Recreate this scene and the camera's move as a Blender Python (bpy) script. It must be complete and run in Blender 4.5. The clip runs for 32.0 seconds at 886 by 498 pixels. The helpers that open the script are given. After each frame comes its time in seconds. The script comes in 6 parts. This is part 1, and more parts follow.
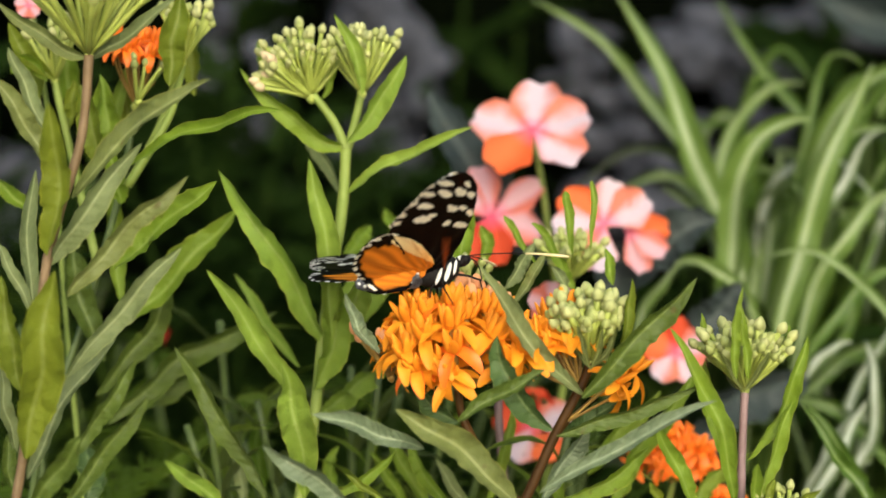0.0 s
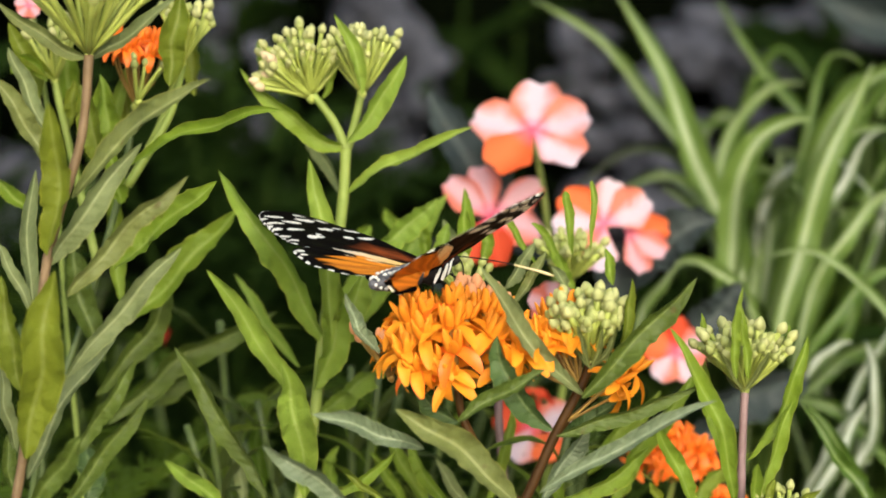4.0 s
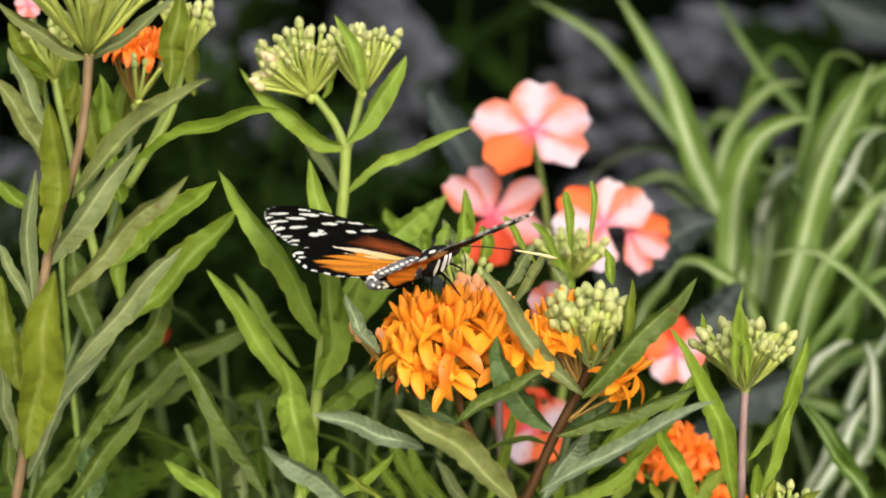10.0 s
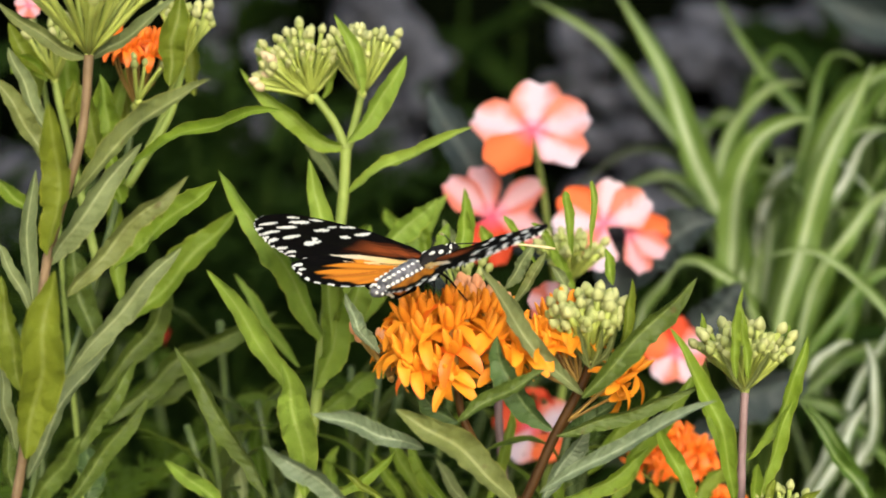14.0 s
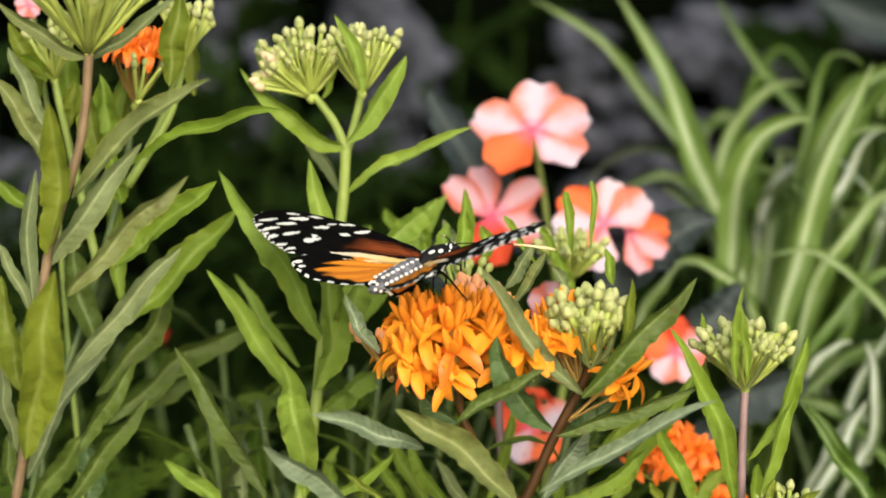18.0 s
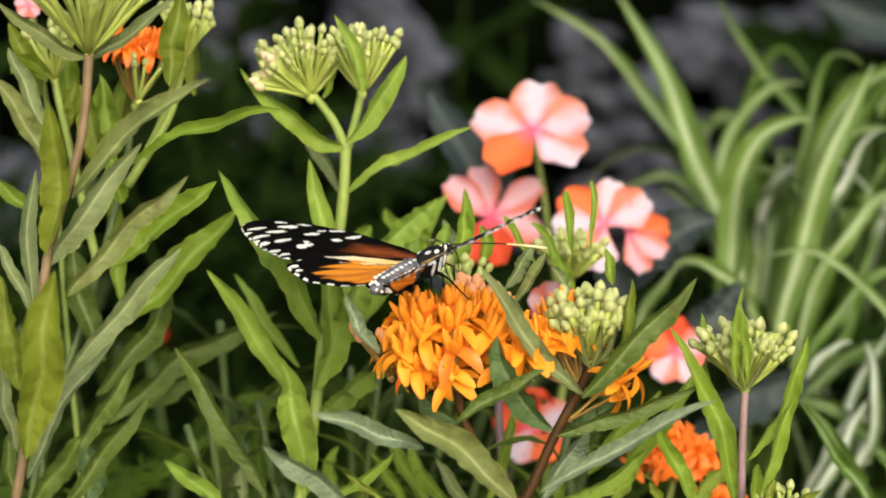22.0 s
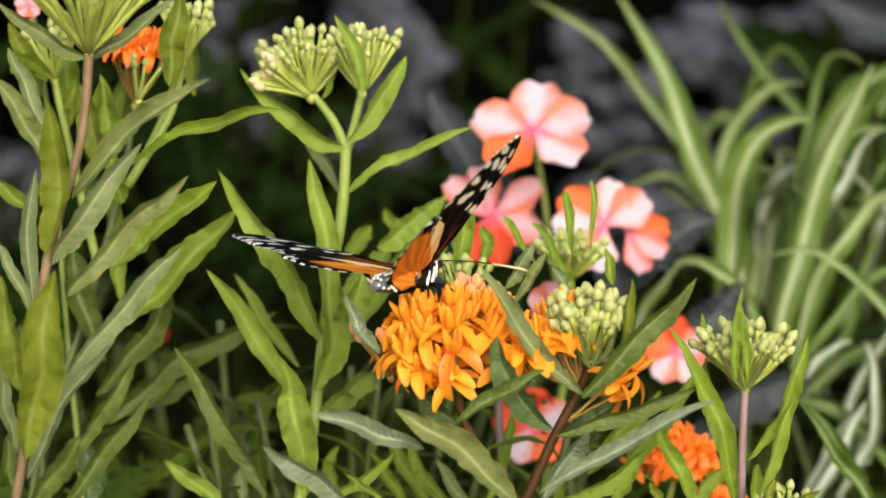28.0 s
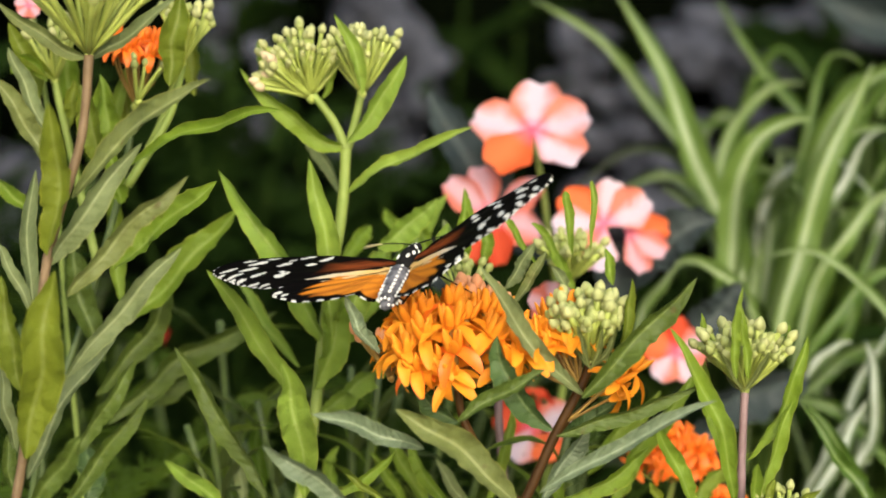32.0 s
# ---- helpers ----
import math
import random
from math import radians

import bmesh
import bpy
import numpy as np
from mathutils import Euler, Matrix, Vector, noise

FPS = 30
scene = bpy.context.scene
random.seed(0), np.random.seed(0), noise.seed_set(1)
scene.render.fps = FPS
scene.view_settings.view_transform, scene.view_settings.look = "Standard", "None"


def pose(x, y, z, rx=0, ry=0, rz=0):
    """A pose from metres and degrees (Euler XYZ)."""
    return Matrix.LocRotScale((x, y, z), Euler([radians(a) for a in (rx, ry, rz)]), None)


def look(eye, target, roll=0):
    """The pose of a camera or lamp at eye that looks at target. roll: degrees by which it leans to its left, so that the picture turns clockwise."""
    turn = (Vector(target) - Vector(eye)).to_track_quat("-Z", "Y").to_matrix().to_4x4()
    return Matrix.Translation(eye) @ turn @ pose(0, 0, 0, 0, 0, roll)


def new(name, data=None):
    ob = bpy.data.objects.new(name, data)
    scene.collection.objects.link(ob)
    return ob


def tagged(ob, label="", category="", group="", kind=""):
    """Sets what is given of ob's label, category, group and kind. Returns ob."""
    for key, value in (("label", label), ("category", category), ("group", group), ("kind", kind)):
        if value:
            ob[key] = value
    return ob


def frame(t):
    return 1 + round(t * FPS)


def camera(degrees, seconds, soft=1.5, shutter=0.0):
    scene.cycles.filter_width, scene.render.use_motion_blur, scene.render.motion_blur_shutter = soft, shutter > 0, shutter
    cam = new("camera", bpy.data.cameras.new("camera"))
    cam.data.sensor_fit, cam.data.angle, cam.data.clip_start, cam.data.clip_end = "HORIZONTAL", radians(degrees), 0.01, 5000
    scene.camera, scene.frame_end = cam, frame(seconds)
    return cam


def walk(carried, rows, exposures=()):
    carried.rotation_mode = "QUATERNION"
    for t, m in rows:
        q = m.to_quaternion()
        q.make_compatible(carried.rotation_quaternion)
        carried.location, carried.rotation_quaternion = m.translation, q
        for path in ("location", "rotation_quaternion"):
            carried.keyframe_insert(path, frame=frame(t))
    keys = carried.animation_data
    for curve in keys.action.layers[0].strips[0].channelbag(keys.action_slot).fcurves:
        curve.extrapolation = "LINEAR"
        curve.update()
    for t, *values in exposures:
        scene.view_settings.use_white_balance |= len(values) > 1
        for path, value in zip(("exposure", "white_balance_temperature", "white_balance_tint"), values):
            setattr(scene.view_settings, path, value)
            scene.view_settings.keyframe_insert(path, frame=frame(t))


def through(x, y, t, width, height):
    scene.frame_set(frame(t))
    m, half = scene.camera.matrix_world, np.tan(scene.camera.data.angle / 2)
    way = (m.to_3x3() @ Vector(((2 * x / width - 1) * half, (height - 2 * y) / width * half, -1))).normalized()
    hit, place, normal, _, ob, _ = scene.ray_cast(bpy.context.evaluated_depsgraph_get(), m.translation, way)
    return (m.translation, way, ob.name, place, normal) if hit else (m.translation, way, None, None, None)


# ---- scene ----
# A bed of butterfly weed, impatiens and spider plants with a spotted butterfly.
cam = camera(20.0, 32.0, 1.8)
VIEW = look((0, -0.6041, 0.5349), (0, 0, 0.45))
walk(cam, [(0.0, VIEW), (32.0, VIEW)], [(0.0, 0.80, 6450, 4.5), (1.0, 0.86, 6430, 6), (3.0, 0.91, 6400, 7.5), (32.0, 0.91, 6400, 7.5)])
cam.data.dof.use_dof = True
cam.data.dof.focus_distance = 0.615
cam.data.dof.aperture_fstop = 11

# ---- light: a bright, evenly clouded day ----
world = bpy.data.worlds.new("sky")
scene.world = world
world.use_nodes = True
wn = world.node_tree
sky = wn.nodes.new("ShaderNodeTexSky")
sky.sky_type, sky.sun_disc = "NISHITA", False
sky.sun_elevation, sky.sun_rotation = radians(27), radians(170)
sky.dust_density, sky.air_density = 4.0, 1.0
wn.links.new(sky.outputs[0], wn.nodes["Background"].inputs[0])
wn.nodes["Background"].inputs[1].default_value = 0.15
sun = new("sun", bpy.data.lights.new("sun", "SUN"))
sun.data.energy, sun.data.angle, sun.data.color = 1.7, radians(50), (1.0, 0.95, 0.87)
sun.matrix_basis = look((0.2, -1.2, 0.92), (0, 0, 0.3))


# ---- materials ----
def tree(name):
    m = bpy.data.materials.new(name)
    m.use_nodes = True
    return m, m.node_tree.nodes, m.node_tree.links, m.node_tree.nodes["Principled BSDF"]


def mixed(n, l, a, b, fac, kind="MIX"):
    x = n.new("ShaderNodeMix")
    x.data_type, x.blend_type = "RGBA", kind
    for sock, v in ((x.inputs[6], a), (x.inputs[7], b), (x.inputs[0], fac)):
        if isinstance(v, bpy.types.NodeSocket):
            l.new(v, sock)
        else:
            sock.default_value = (*v, 1) if isinstance(v, tuple) else v
    return x.outputs[2]


def calc(n, l, op, a, b=0.0, c=0.0):
    x = n.new("ShaderNodeMath")
    x.operation = op
    for sock, v in zip(x.inputs, (a, b, c)):
        if isinstance(v, bpy.types.NodeSocket):
            l.new(v, sock)
        else:
            sock.default_value = v
    return x.outputs[0]


def noisy(n, l, scale, detail=4.0, rough=0.6, coord="Object"):
    tc = n.new("ShaderNodeTexCoord")
    x = n.new("ShaderNodeTexNoise")
    x.inputs["Scale"].default_value, x.inputs["Detail"].default_value, x.inputs["Roughness"].default_value = scale, detail, rough
    l.new(tc.outputs[coord], x.inputs["Vector"])
    return x.outputs["Fac"]


def ramp(n, l, fac, lo, hi):
    x = n.new("ShaderNodeMapRange")
    x.inputs[1].default_value, x.inputs[2].default_value = lo, hi
    l.new(fac, x.inputs[0])
    return x.outputs[0]


def bumped(n, l, b, height, strength, dist):
    x = n.new("ShaderNodeBump")
    x.inputs["Strength"].default_value, x.inputs["Distance"].default_value = strength, dist
    l.new(height, x.inputs["Height"])
    l.new(x.outputs[0], b.inputs["Normal"])


def glow_through(m, n, l, b, col, amount):
    """Lets light through a thin blade."""
    t = n.new("ShaderNodeBsdfTranslucent")
    if isinstance(col, bpy.types.NodeSocket):
        l.new(col, t.inputs[0])
    else:
        t.inputs[0].default_value = (*col, 1)
    x = n.new("ShaderNodeMixShader")
    x.inputs[0].default_value = amount
    l.new(b.outputs[0], x.inputs[1])
    l.new(t.outputs[0], x.inputs[2])
    l.new(x.outputs[0], n["Material Output"].inputs[0])


def uv_parts(n, l):
    uv = n.new("ShaderNodeUVMap")
    sp = n.new("ShaderNodeSeparateXYZ")
    l.new(uv.outputs[0], sp.inputs[0])
    return sp.outputs[0], sp.outputs[1]


def leaf_material(name, col, rib, edge, rough=0.5, through=0.3, vary=0.18, spec=0.25, veins=1.0):
    m, n, l, b = tree(name)
    u, v = uv_parts(n, l)
    off = calc(n, l, "ABSOLUTE", calc(n, l, "SUBTRACT", u, 0.5))
    info = n.new("ShaderNodeObjectInfo")
    big, fine = noisy(n, l, 70, 3), noisy(n, l, 900, 3, 0.7)
    dark = tuple(c * (1 - vary) for c in col)
    lite = tuple(min(1, c * (1 + vary)) for c in col)
    c = mixed(n, l, dark, lite, ramp(n, l, big, 0.3, 0.7))
    c = mixed(n, l, c, edge, calc(n, l, "MULTIPLY", ramp(n, l, info.outputs["Random"], 0.3, 1.3), 0.35))
    c = mixed(n, l, c, edge, calc(n, l, "MULTIPLY", ramp(n, l, off, 0.41, 0.48), 0.85))
    # side veins run forward from the midrib
    vein = calc(n, l, "SINE", calc(n, l, "MULTIPLY", calc(n, l, "ADD", calc(n, l, "SUBTRACT", v, calc(n, l, "MULTIPLY", off, 0.2)), calc(n, l, "MULTIPLY", noisy(n, l, 240, 2, 0.5), 0.09)), 95.0))
    c = mixed(n, l, c, rib, calc(n, l, "MULTIPLY", ramp(n, l, vein, 0.70, 1.0), 0.04 * veins))
    c = mixed(n, l, c, rib, calc(n, l, "MULTIPLY", ramp(n, l, off, 0.05, 0.02), 0.7 * min(1.0, veins)))
    c = mixed(n, l, c, (0.0, 0.0, 0.0), calc(n, l, "MULTIPLY", ramp(n, l, fine, 0.55, 0.9), 0.2))
    c = mixed(n, l, c, rib, calc(n, l, "MULTIPLY", ramp(n, l, noisy(n, l, 420, 3, 0.6), 0.48, 0.75), 0.07))
    # a few brown specks of age
    spots = noisy(n, l, 260, 1, 0.4)
    c = mixed(n, l, c, (0.10, 0.06, 0.02), calc(n, l, "MULTIPLY", ramp(n, l, spots, 0.74, 0.8), 0.5))
    l.new(c, b.inputs["Base Color"])
    b.inputs["Roughness"].default_value = rough
    b.inputs["Specular IOR Level"].default_value = spec
    pucker = noisy(n, l, 330, 2, 0.5)
    h = calc(n, l, "ADD", calc(n, l, "MULTIPLY", vein, 0.06 * veins), calc(n, l, "ADD", calc(n, l, "MULTIPLY", fine, 0.8), calc(n, l, "MULTIPLY", pucker, 2.2)))
    bumped(n, l, b, h, 0.7, 0.0006)
    glow_through(m, n, l, b, c, through)
    return m


LG = leaf_material("leaf_green", (0.1518, 0.2347, 0.01822), (0.2834, 0.3643, 0.09108), (0.2631, 0.3238, 0.04554), veins=0.6)
LY = leaf_material("leaf_lime", (0.130, 0.172, 0.014), (0.235, 0.27, 0.075), (0.24, 0.27, 0.022), veins=0.6)
LP = leaf_material("leaf_pale", (0.150, 0.190, 0.072), (0.31, 0.35, 0.165), (0.243, 0.273, 0.094), 0.6, spec=0.35, veins=1.8)
LO = leaf_material("leaf_olive", (0.133, 0.163, 0.045), (0.285, 0.315, 0.12), (0.24, 0.252, 0.055), 0.55, spec=0.4, veins=1.8)
# Muted leaf green; on the lowest leaves its darkness is painted-in shade.
LM = leaf_material("leaf_muted_shade", (0.06765, 0.1022, 0.01259), (0.1573, 0.2045, 0.05506), (0.1022, 0.1494, 0.0236), 0.5, 0.22, spec=0.35, veins=2.0)
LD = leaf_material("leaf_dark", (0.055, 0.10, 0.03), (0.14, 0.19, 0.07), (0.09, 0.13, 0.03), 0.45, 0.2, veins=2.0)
LB = leaf_material("leaf_blue_green", (0.112, 0.152, 0.082), (0.25, 0.30, 0.18), (0.20, 0.25, 0.13), 0.5, 0.15, spec=0.4, veins=2.6)
LL = leaf_material("leaf_light_green", (0.175, 0.27, 0.034), (0.30, 0.38, 0.11), (0.30, 0.36, 0.05), veins=0.6)
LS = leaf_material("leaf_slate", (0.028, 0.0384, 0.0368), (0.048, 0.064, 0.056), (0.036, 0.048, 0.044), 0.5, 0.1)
# Darker than leaf_green: the shade under dense foliage is in this colour.
LU = leaf_material("undergrowth_shade_green", (0.06126, 0.1107, 0.009881), (0.1384, 0.1976, 0.04446), (0.1186, 0.1877, 0.01976), 0.55, 0.25, spec=0.08)
# Near-black green: the shade at the back is put into the leaf colour.
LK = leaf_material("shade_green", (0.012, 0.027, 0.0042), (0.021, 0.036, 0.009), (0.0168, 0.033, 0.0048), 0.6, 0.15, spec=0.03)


def stripe_material(name, green, pale, half):
    """Strap leaf with a pale band down its middle."""
    m, n, l, b = tree(name)
    u, v = uv_parts(n, l)
    off = calc(n, l, "ABSOLUTE", calc(n, l, "SUBTRACT", u, 0.5))
    info = n.new("ShaderNodeObjectInfo")
    wob = calc(n, l, "MULTIPLY", noisy(n, l, 60, 3), 0.12)
    edge = calc(n, l, "ADD", off, wob)
    band = ramp(n, l, edge, half + 0.08, half - 0.02)
    streak = n.new("ShaderNodeTexNoise")
    cmb = n.new("ShaderNodeCombineXYZ")
    l.new(calc(n, l, "MULTIPLY", u, 30.0), cmb.inputs[0])
    l.new(calc(n, l, "MULTIPLY", v, 2.0), cmb.inputs[1])
    l.new(cmb.outputs[0], streak.inputs["Vector"])
    streak.inputs["Scale"].default_value = 1.0
    g = mixed(n, l, tuple(c * 0.65 for c in green), tuple(c * 1.3 for c in green), streak.outputs["Fac"])
    g = mixed(n, l, g, tuple(c * 0.5 for c in green), calc(n, l, "MULTIPLY", info.outputs["Random"], 0.5))
    c = mixed(n, l, g, pale, calc(n, l, "MULTIPLY", band, 0.85))
    l.new(c, b.inputs["Base Color"])
    b.inputs["Roughness"].default_value = 0.42
    bumped(n, l, b, streak.outputs["Fac"], 0.3, 0.0008)
    glow_through(m, n, l, b, c, 0.3)
    return m


ST = stripe_material("strap_striped", (0.12, 0.195, 0.034), (0.30, 0.375, 0.19), 0.13)
SW = stripe_material("strap_white", (0.1056, 0.1584, 0.0528), (0.41, 0.46, 0.375), 0.22)
# Dark copy of strap_green with the shade between the straps painted into it.
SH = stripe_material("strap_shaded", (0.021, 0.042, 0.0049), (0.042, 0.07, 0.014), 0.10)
SG = stripe_material("strap_green", (0.072, 0.140, 0.014), (0.145, 0.215, 0.06), 0.10)


def skin(name, lo, hi, scale, rough=0.5, bump=0.3, dist=0.0003, through=0.0, spec=0.4):
    m, n, l, b = tree(name)
    info = n.new("ShaderNodeObjectInfo")
    c = mixed(n, l, lo, hi, ramp(n, l, noisy(n, l, scale, 4), 0.3, 0.7))
    c = mixed(n, l, c, tuple(0.7 * x for x in lo), calc(n, l, "MULTIPLY", info.outputs["Random"], 0.45))
    l.new(c, b.inputs["Base Color"])
    b.inputs["Roughness"].default_value = rough
    b.inputs["Specular IOR Level"].default_value = spec
    bumped(n, l, b, noisy(n, l, scale * 6, 3), bump, dist)
    if through:
        glow_through(m, n, l, b, c, through)
    return m


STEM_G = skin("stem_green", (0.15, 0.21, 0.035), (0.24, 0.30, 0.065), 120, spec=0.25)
# Darker copy of stem_green; shade deep in the bed is coloured in.
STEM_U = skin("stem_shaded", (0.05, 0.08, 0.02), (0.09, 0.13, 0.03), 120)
STEM_P = skin("stem_pink", (0.17, 0.105, 0.10), (0.28, 0.185, 0.18), 150)
STEM_A = skin("stem_dusky", (0.11, 0.07, 0.03), (0.19, 0.13, 0.07), 150, spec=0.2)
STEM_B = skin("stem_brown", (0.040, 0.018, 0.004), (0.085, 0.042, 0.010), 150, spec=0.12)
BUD_G = skin("bud_green", (0.265, 0.31, 0.075), (0.38, 0.41, 0.14), 200, 0.55, through=0.15)
BUD_C = skin("bud_cream", (0.335, 0.365, 0.11), (0.47, 0.48, 0.215), 200, 0.55, through=0.15)
BUD_BLUSH = skin("bud_blushed", (0.50, 0.36, 0.20), (0.66, 0.56, 0.34), 200, 0.55, through=0.15)
BUD_P = skin("bud_peach", (0.80, 0.33, 0.14), (0.86, 0.47, 0.25), 200, 0.6, through=0.25, spec=0.2)
ORANGE = skin("floret_orange", (0.86, 0.275, 0.014), (0.92, 0.39, 0.028), 160, 0.5, through=0.3, spec=0.25)
ORANGE_D = skin("floret_deep_orange", (0.86, 0.15, 0.01), (0.92, 0.25, 0.018), 160, 0.45, through=0.15)
YELLOW = skin("petal_yellow_orange", (0.84, 0.28, 0.013), (0.90, 0.39, 0.026), 160, 0.5, through=0.3, spec=0.25)
PED_G = skin("pedicel_green", (0.26, 0.32, 0.05), (0.38, 0.43, 0.10), 160)
PED_R = skin("pedicel_red", (0.24, 0.14, 0.03), (0.36, 0.24, 0.06), 160)
# Ground out of view, coloured pale to bounce light up under the wings.
SOIL = skin("bounce_soil", (0.10, 0.08, 0.055), (0.24, 0.20, 0.15), 14, 0.9, 0.8, 0.02, spec=0.03)
# Near-black stone: the deep shade behind the plants is put into its colour.
DARK_ROCK = skin("shade_black_rock", (0.00072, 0.00156, 0.00036), (0.0024, 0.0039, 0.00108), 9, 0.85, 0.7, 0.012, spec=0.01)
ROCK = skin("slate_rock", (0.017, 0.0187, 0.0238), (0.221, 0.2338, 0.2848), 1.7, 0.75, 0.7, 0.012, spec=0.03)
# Bank earth is near black for the same painted-in shade.
BACKING = skin("shade_black_earth", (0.000504, 0.000924, 0.000336), (0.00168, 0.00252, 0.00084), 5, 0.95, 0.8, 0.02, spec=0.01)


def petal_material(name, pale, deep, amount, throat=(0.72, 0.11, 0.22)):
    """Pale petal with orange flushing in from one side and the throat."""
    m, n, l, b = tree(name)
    u, v = uv_parts(n, l)
    info = n.new("ShaderNodeObjectInfo")
    # a pale patch in the blade, salmon to orange towards its sides
    wob = calc(n, l, "MULTIPLY", calc(n, l, "SUBTRACT", noisy(n, l, 110, 3), 0.5), 0.45)
    middle = calc(n, l, "ADD", 0.3, calc(n, l, "MULTIPLY", info.outputs["Random"], 0.4))
    side = calc(n, l, "ADD", calc(n, l, "ABSOLUTE", calc(n, l, "SUBTRACT", u, middle)), wob)
    c = mixed(n, l, pale, deep, calc(n, l, "MULTIPLY", ramp(n, l, side, 0.12, 0.40), amount))
    c = mixed(n, l, c, throat, calc(n, l, "MULTIPLY", ramp(n, l, v, 0.34, 0.05), 0.8))
    vein = calc(n, l, "SINE", calc(n, l, "MULTIPLY", u, 70.0))
    c = mixed(n, l, c, deep, calc(n, l, "MULTIPLY", ramp(n, l, vein, 0.6, 1.0), 0.12))
    l.new(c, b.inputs["Base Color"])
    b.inputs["Roughness"].default_value = 0.6
    b.inputs["Specular IOR Level"].default_value = 0.15
    bumped(n, l, b, vein, 0.2, 0.0004)
    glow_through(m, n, l, b, c, 0.3)
    return m


THROAT = skin("throat_pink", (0.42, 0.06, 0.12), (0.60, 0.14, 0.20), 300, 0.6)
PETAL = petal_material("petal_pink_orange", (0.5394, 0.4464, 0.5115), (0.60, 0.14, 0.055), 0.85)
PETAL_O = petal_material("petal_orange", (0.704, 0.1496, 0.0484), (0.6864, 0.1056, 0.0264), 0.8)
PETAL_B = petal_material("petal_dark_red", (0.26, 0.015, 0.006), (0.20, 0.01, 0.004), 0.9, (0.18, 0.008, 0.004))
PETAL_D = petal_material("petal_red_orange", (0.55, 0.07, 0.025), (0.45, 0.035, 0.012), 0.9)
PETAL_R = petal_material("petal_salmon", (0.58, 0.36, 0.41), (0.60, 0.12, 0.05), 0.8)


def wing_material():
    m, n, l, b = tree("wing_scales")
    at = n.new("ShaderNodeAttribute")
    at.attribute_name = "scales"
    fine = noisy(n, l, 2500, 2)
    c = mixed(n, l, at.outputs["Color"], (0.0, 0.0, 0.0), calc(n, l, "MULTIPLY", ramp(n, l, fine, 0.5, 0.85), 0.2))
    l.new(c, b.inputs["Base Color"])
    b.inputs["Roughness"].default_value = 0.6
    b.inputs["Specular IOR Level"].default_value = 0.03
    bumped(n, l, b, fine, 0.3, 0.0001)
    # pale scales are windows that let more light through
    thin_at = n.new("ShaderNodeAttribute")
    thin_at.attribute_name = "thin"
    mean = n.new("ShaderNodeRGBToBW")
    l.new(thin_at.outputs["Color"], mean.inputs[0])
    t = n.new("ShaderNodeBsdfTranslucent")
    l.new(thin_at.outputs["Color"], t.inputs[0])
    x = n.new("ShaderNodeMixShader")
    l.new(calc(n, l, "ADD", 0.16, calc(n, l, "MULTIPLY", mean.outputs[0], 0.1)), x.inputs[0])
    l.new(b.outputs[0], x.inputs[1])
    l.new(t.outputs[0], x.inputs[2])
    l.new(x.outputs[0], n["Material Output"].inputs[0])
    return m


WING = wing_material()
BLACK = skin("butterfly_black", (0.005, 0.0045, 0.004), (0.014, 0.012, 0.011), 900, 0.6, 0.6, 0.0001, spec=0.12)
GREYB = skin("abdomen_grey", (0.006, 0.006, 0.007), (0.17, 0.17, 0.185), 360, 0.6, 0.6, 0.0001, spec=0.15)
WHITE = skin("butterfly_white", (0.62, 0.62, 0.56), (0.80, 0.80, 0.74), 900, 0.6)
STRAW = skin("antenna_straw", (0.60, 0.50, 0.24), (0.78, 0.68, 0.40), 500, 0.5)

# ---- building helpers ----
FACE = Vector((0.0, -0.99, 0.139))


def part(name, verts, faces, material, parent, label="", uvs=None, colors=None, origin=None, thin=None):
    """One mesh object under a thing or part; verts are given in the place's own space."""
    me = bpy.data.meshes.new(name)
    o = Vector(origin) if origin is not None else Vector(home(parent))
    me.from_pydata([Vector(v) - o for v in verts], [], faces)
    me.polygons.foreach_set("use_smooth", [True] * len(me.polygons))
    me.materials.append(material)
    if uvs:
        lay = me.uv_layers.new(name="UVMap")
        for lp in me.loops:
            lay.data[lp.index].uv = uvs[lp.vertex_index]
    if colors:
        at = me.attributes.new("scales", "FLOAT_COLOR", "POINT")
        for i, c in enumerate(colors):
            at.data[i].color = (*c, 1)
    if thin:
        at = me.attributes.new("thin", "FLOAT_COLOR", "POINT")
        for i, c in enumerate(thin):
            at.data[i].color = (*c, 1)
    me.update()
    ob = new(name, me)
    ob.parent = parent
    ob.location = o - Vector(home(parent))
    if label:
        tagged(ob, label)
    return ob


def home(ob):
    """Where a thing or part stands in the place."""
    p = Vector()
    while ob is not None:
        p = p + ob.location
        ob = ob.parent
    return p


def thing(name, place, label, category, group=""):
    ob = new(name)
    ob.empty_display_size = 0.02
    ob.location = place
    return tagged(ob, label, category, group)


def bend(a, m, b, t):
    """Point on the arc from a through m to b."""
    a, m, b = Vector(a), Vector(m), Vector(b)
    c = 2 * m - (a + b) / 2
    return a * (1 - t) ** 2 + c * 2 * t * (1 - t) + b * t * t


def lance(s):
    return min(1.0, 2.98 * max(s, 0.0) ** 0.74 * (1 - s) ** 0.84 * (0.86 + 0.22 * s) + 0.06 * (1 - s) ** 2)


def strap(s):
    return min(1.0, 0.6 + 1.5 * s) * min(1.0, (1 - s) * 2.2) ** 0.7


def oval(s):
    return max(0.02, math.sin(math.pi * min(1, max(0, s)) ** 0.85)) ** 0.75


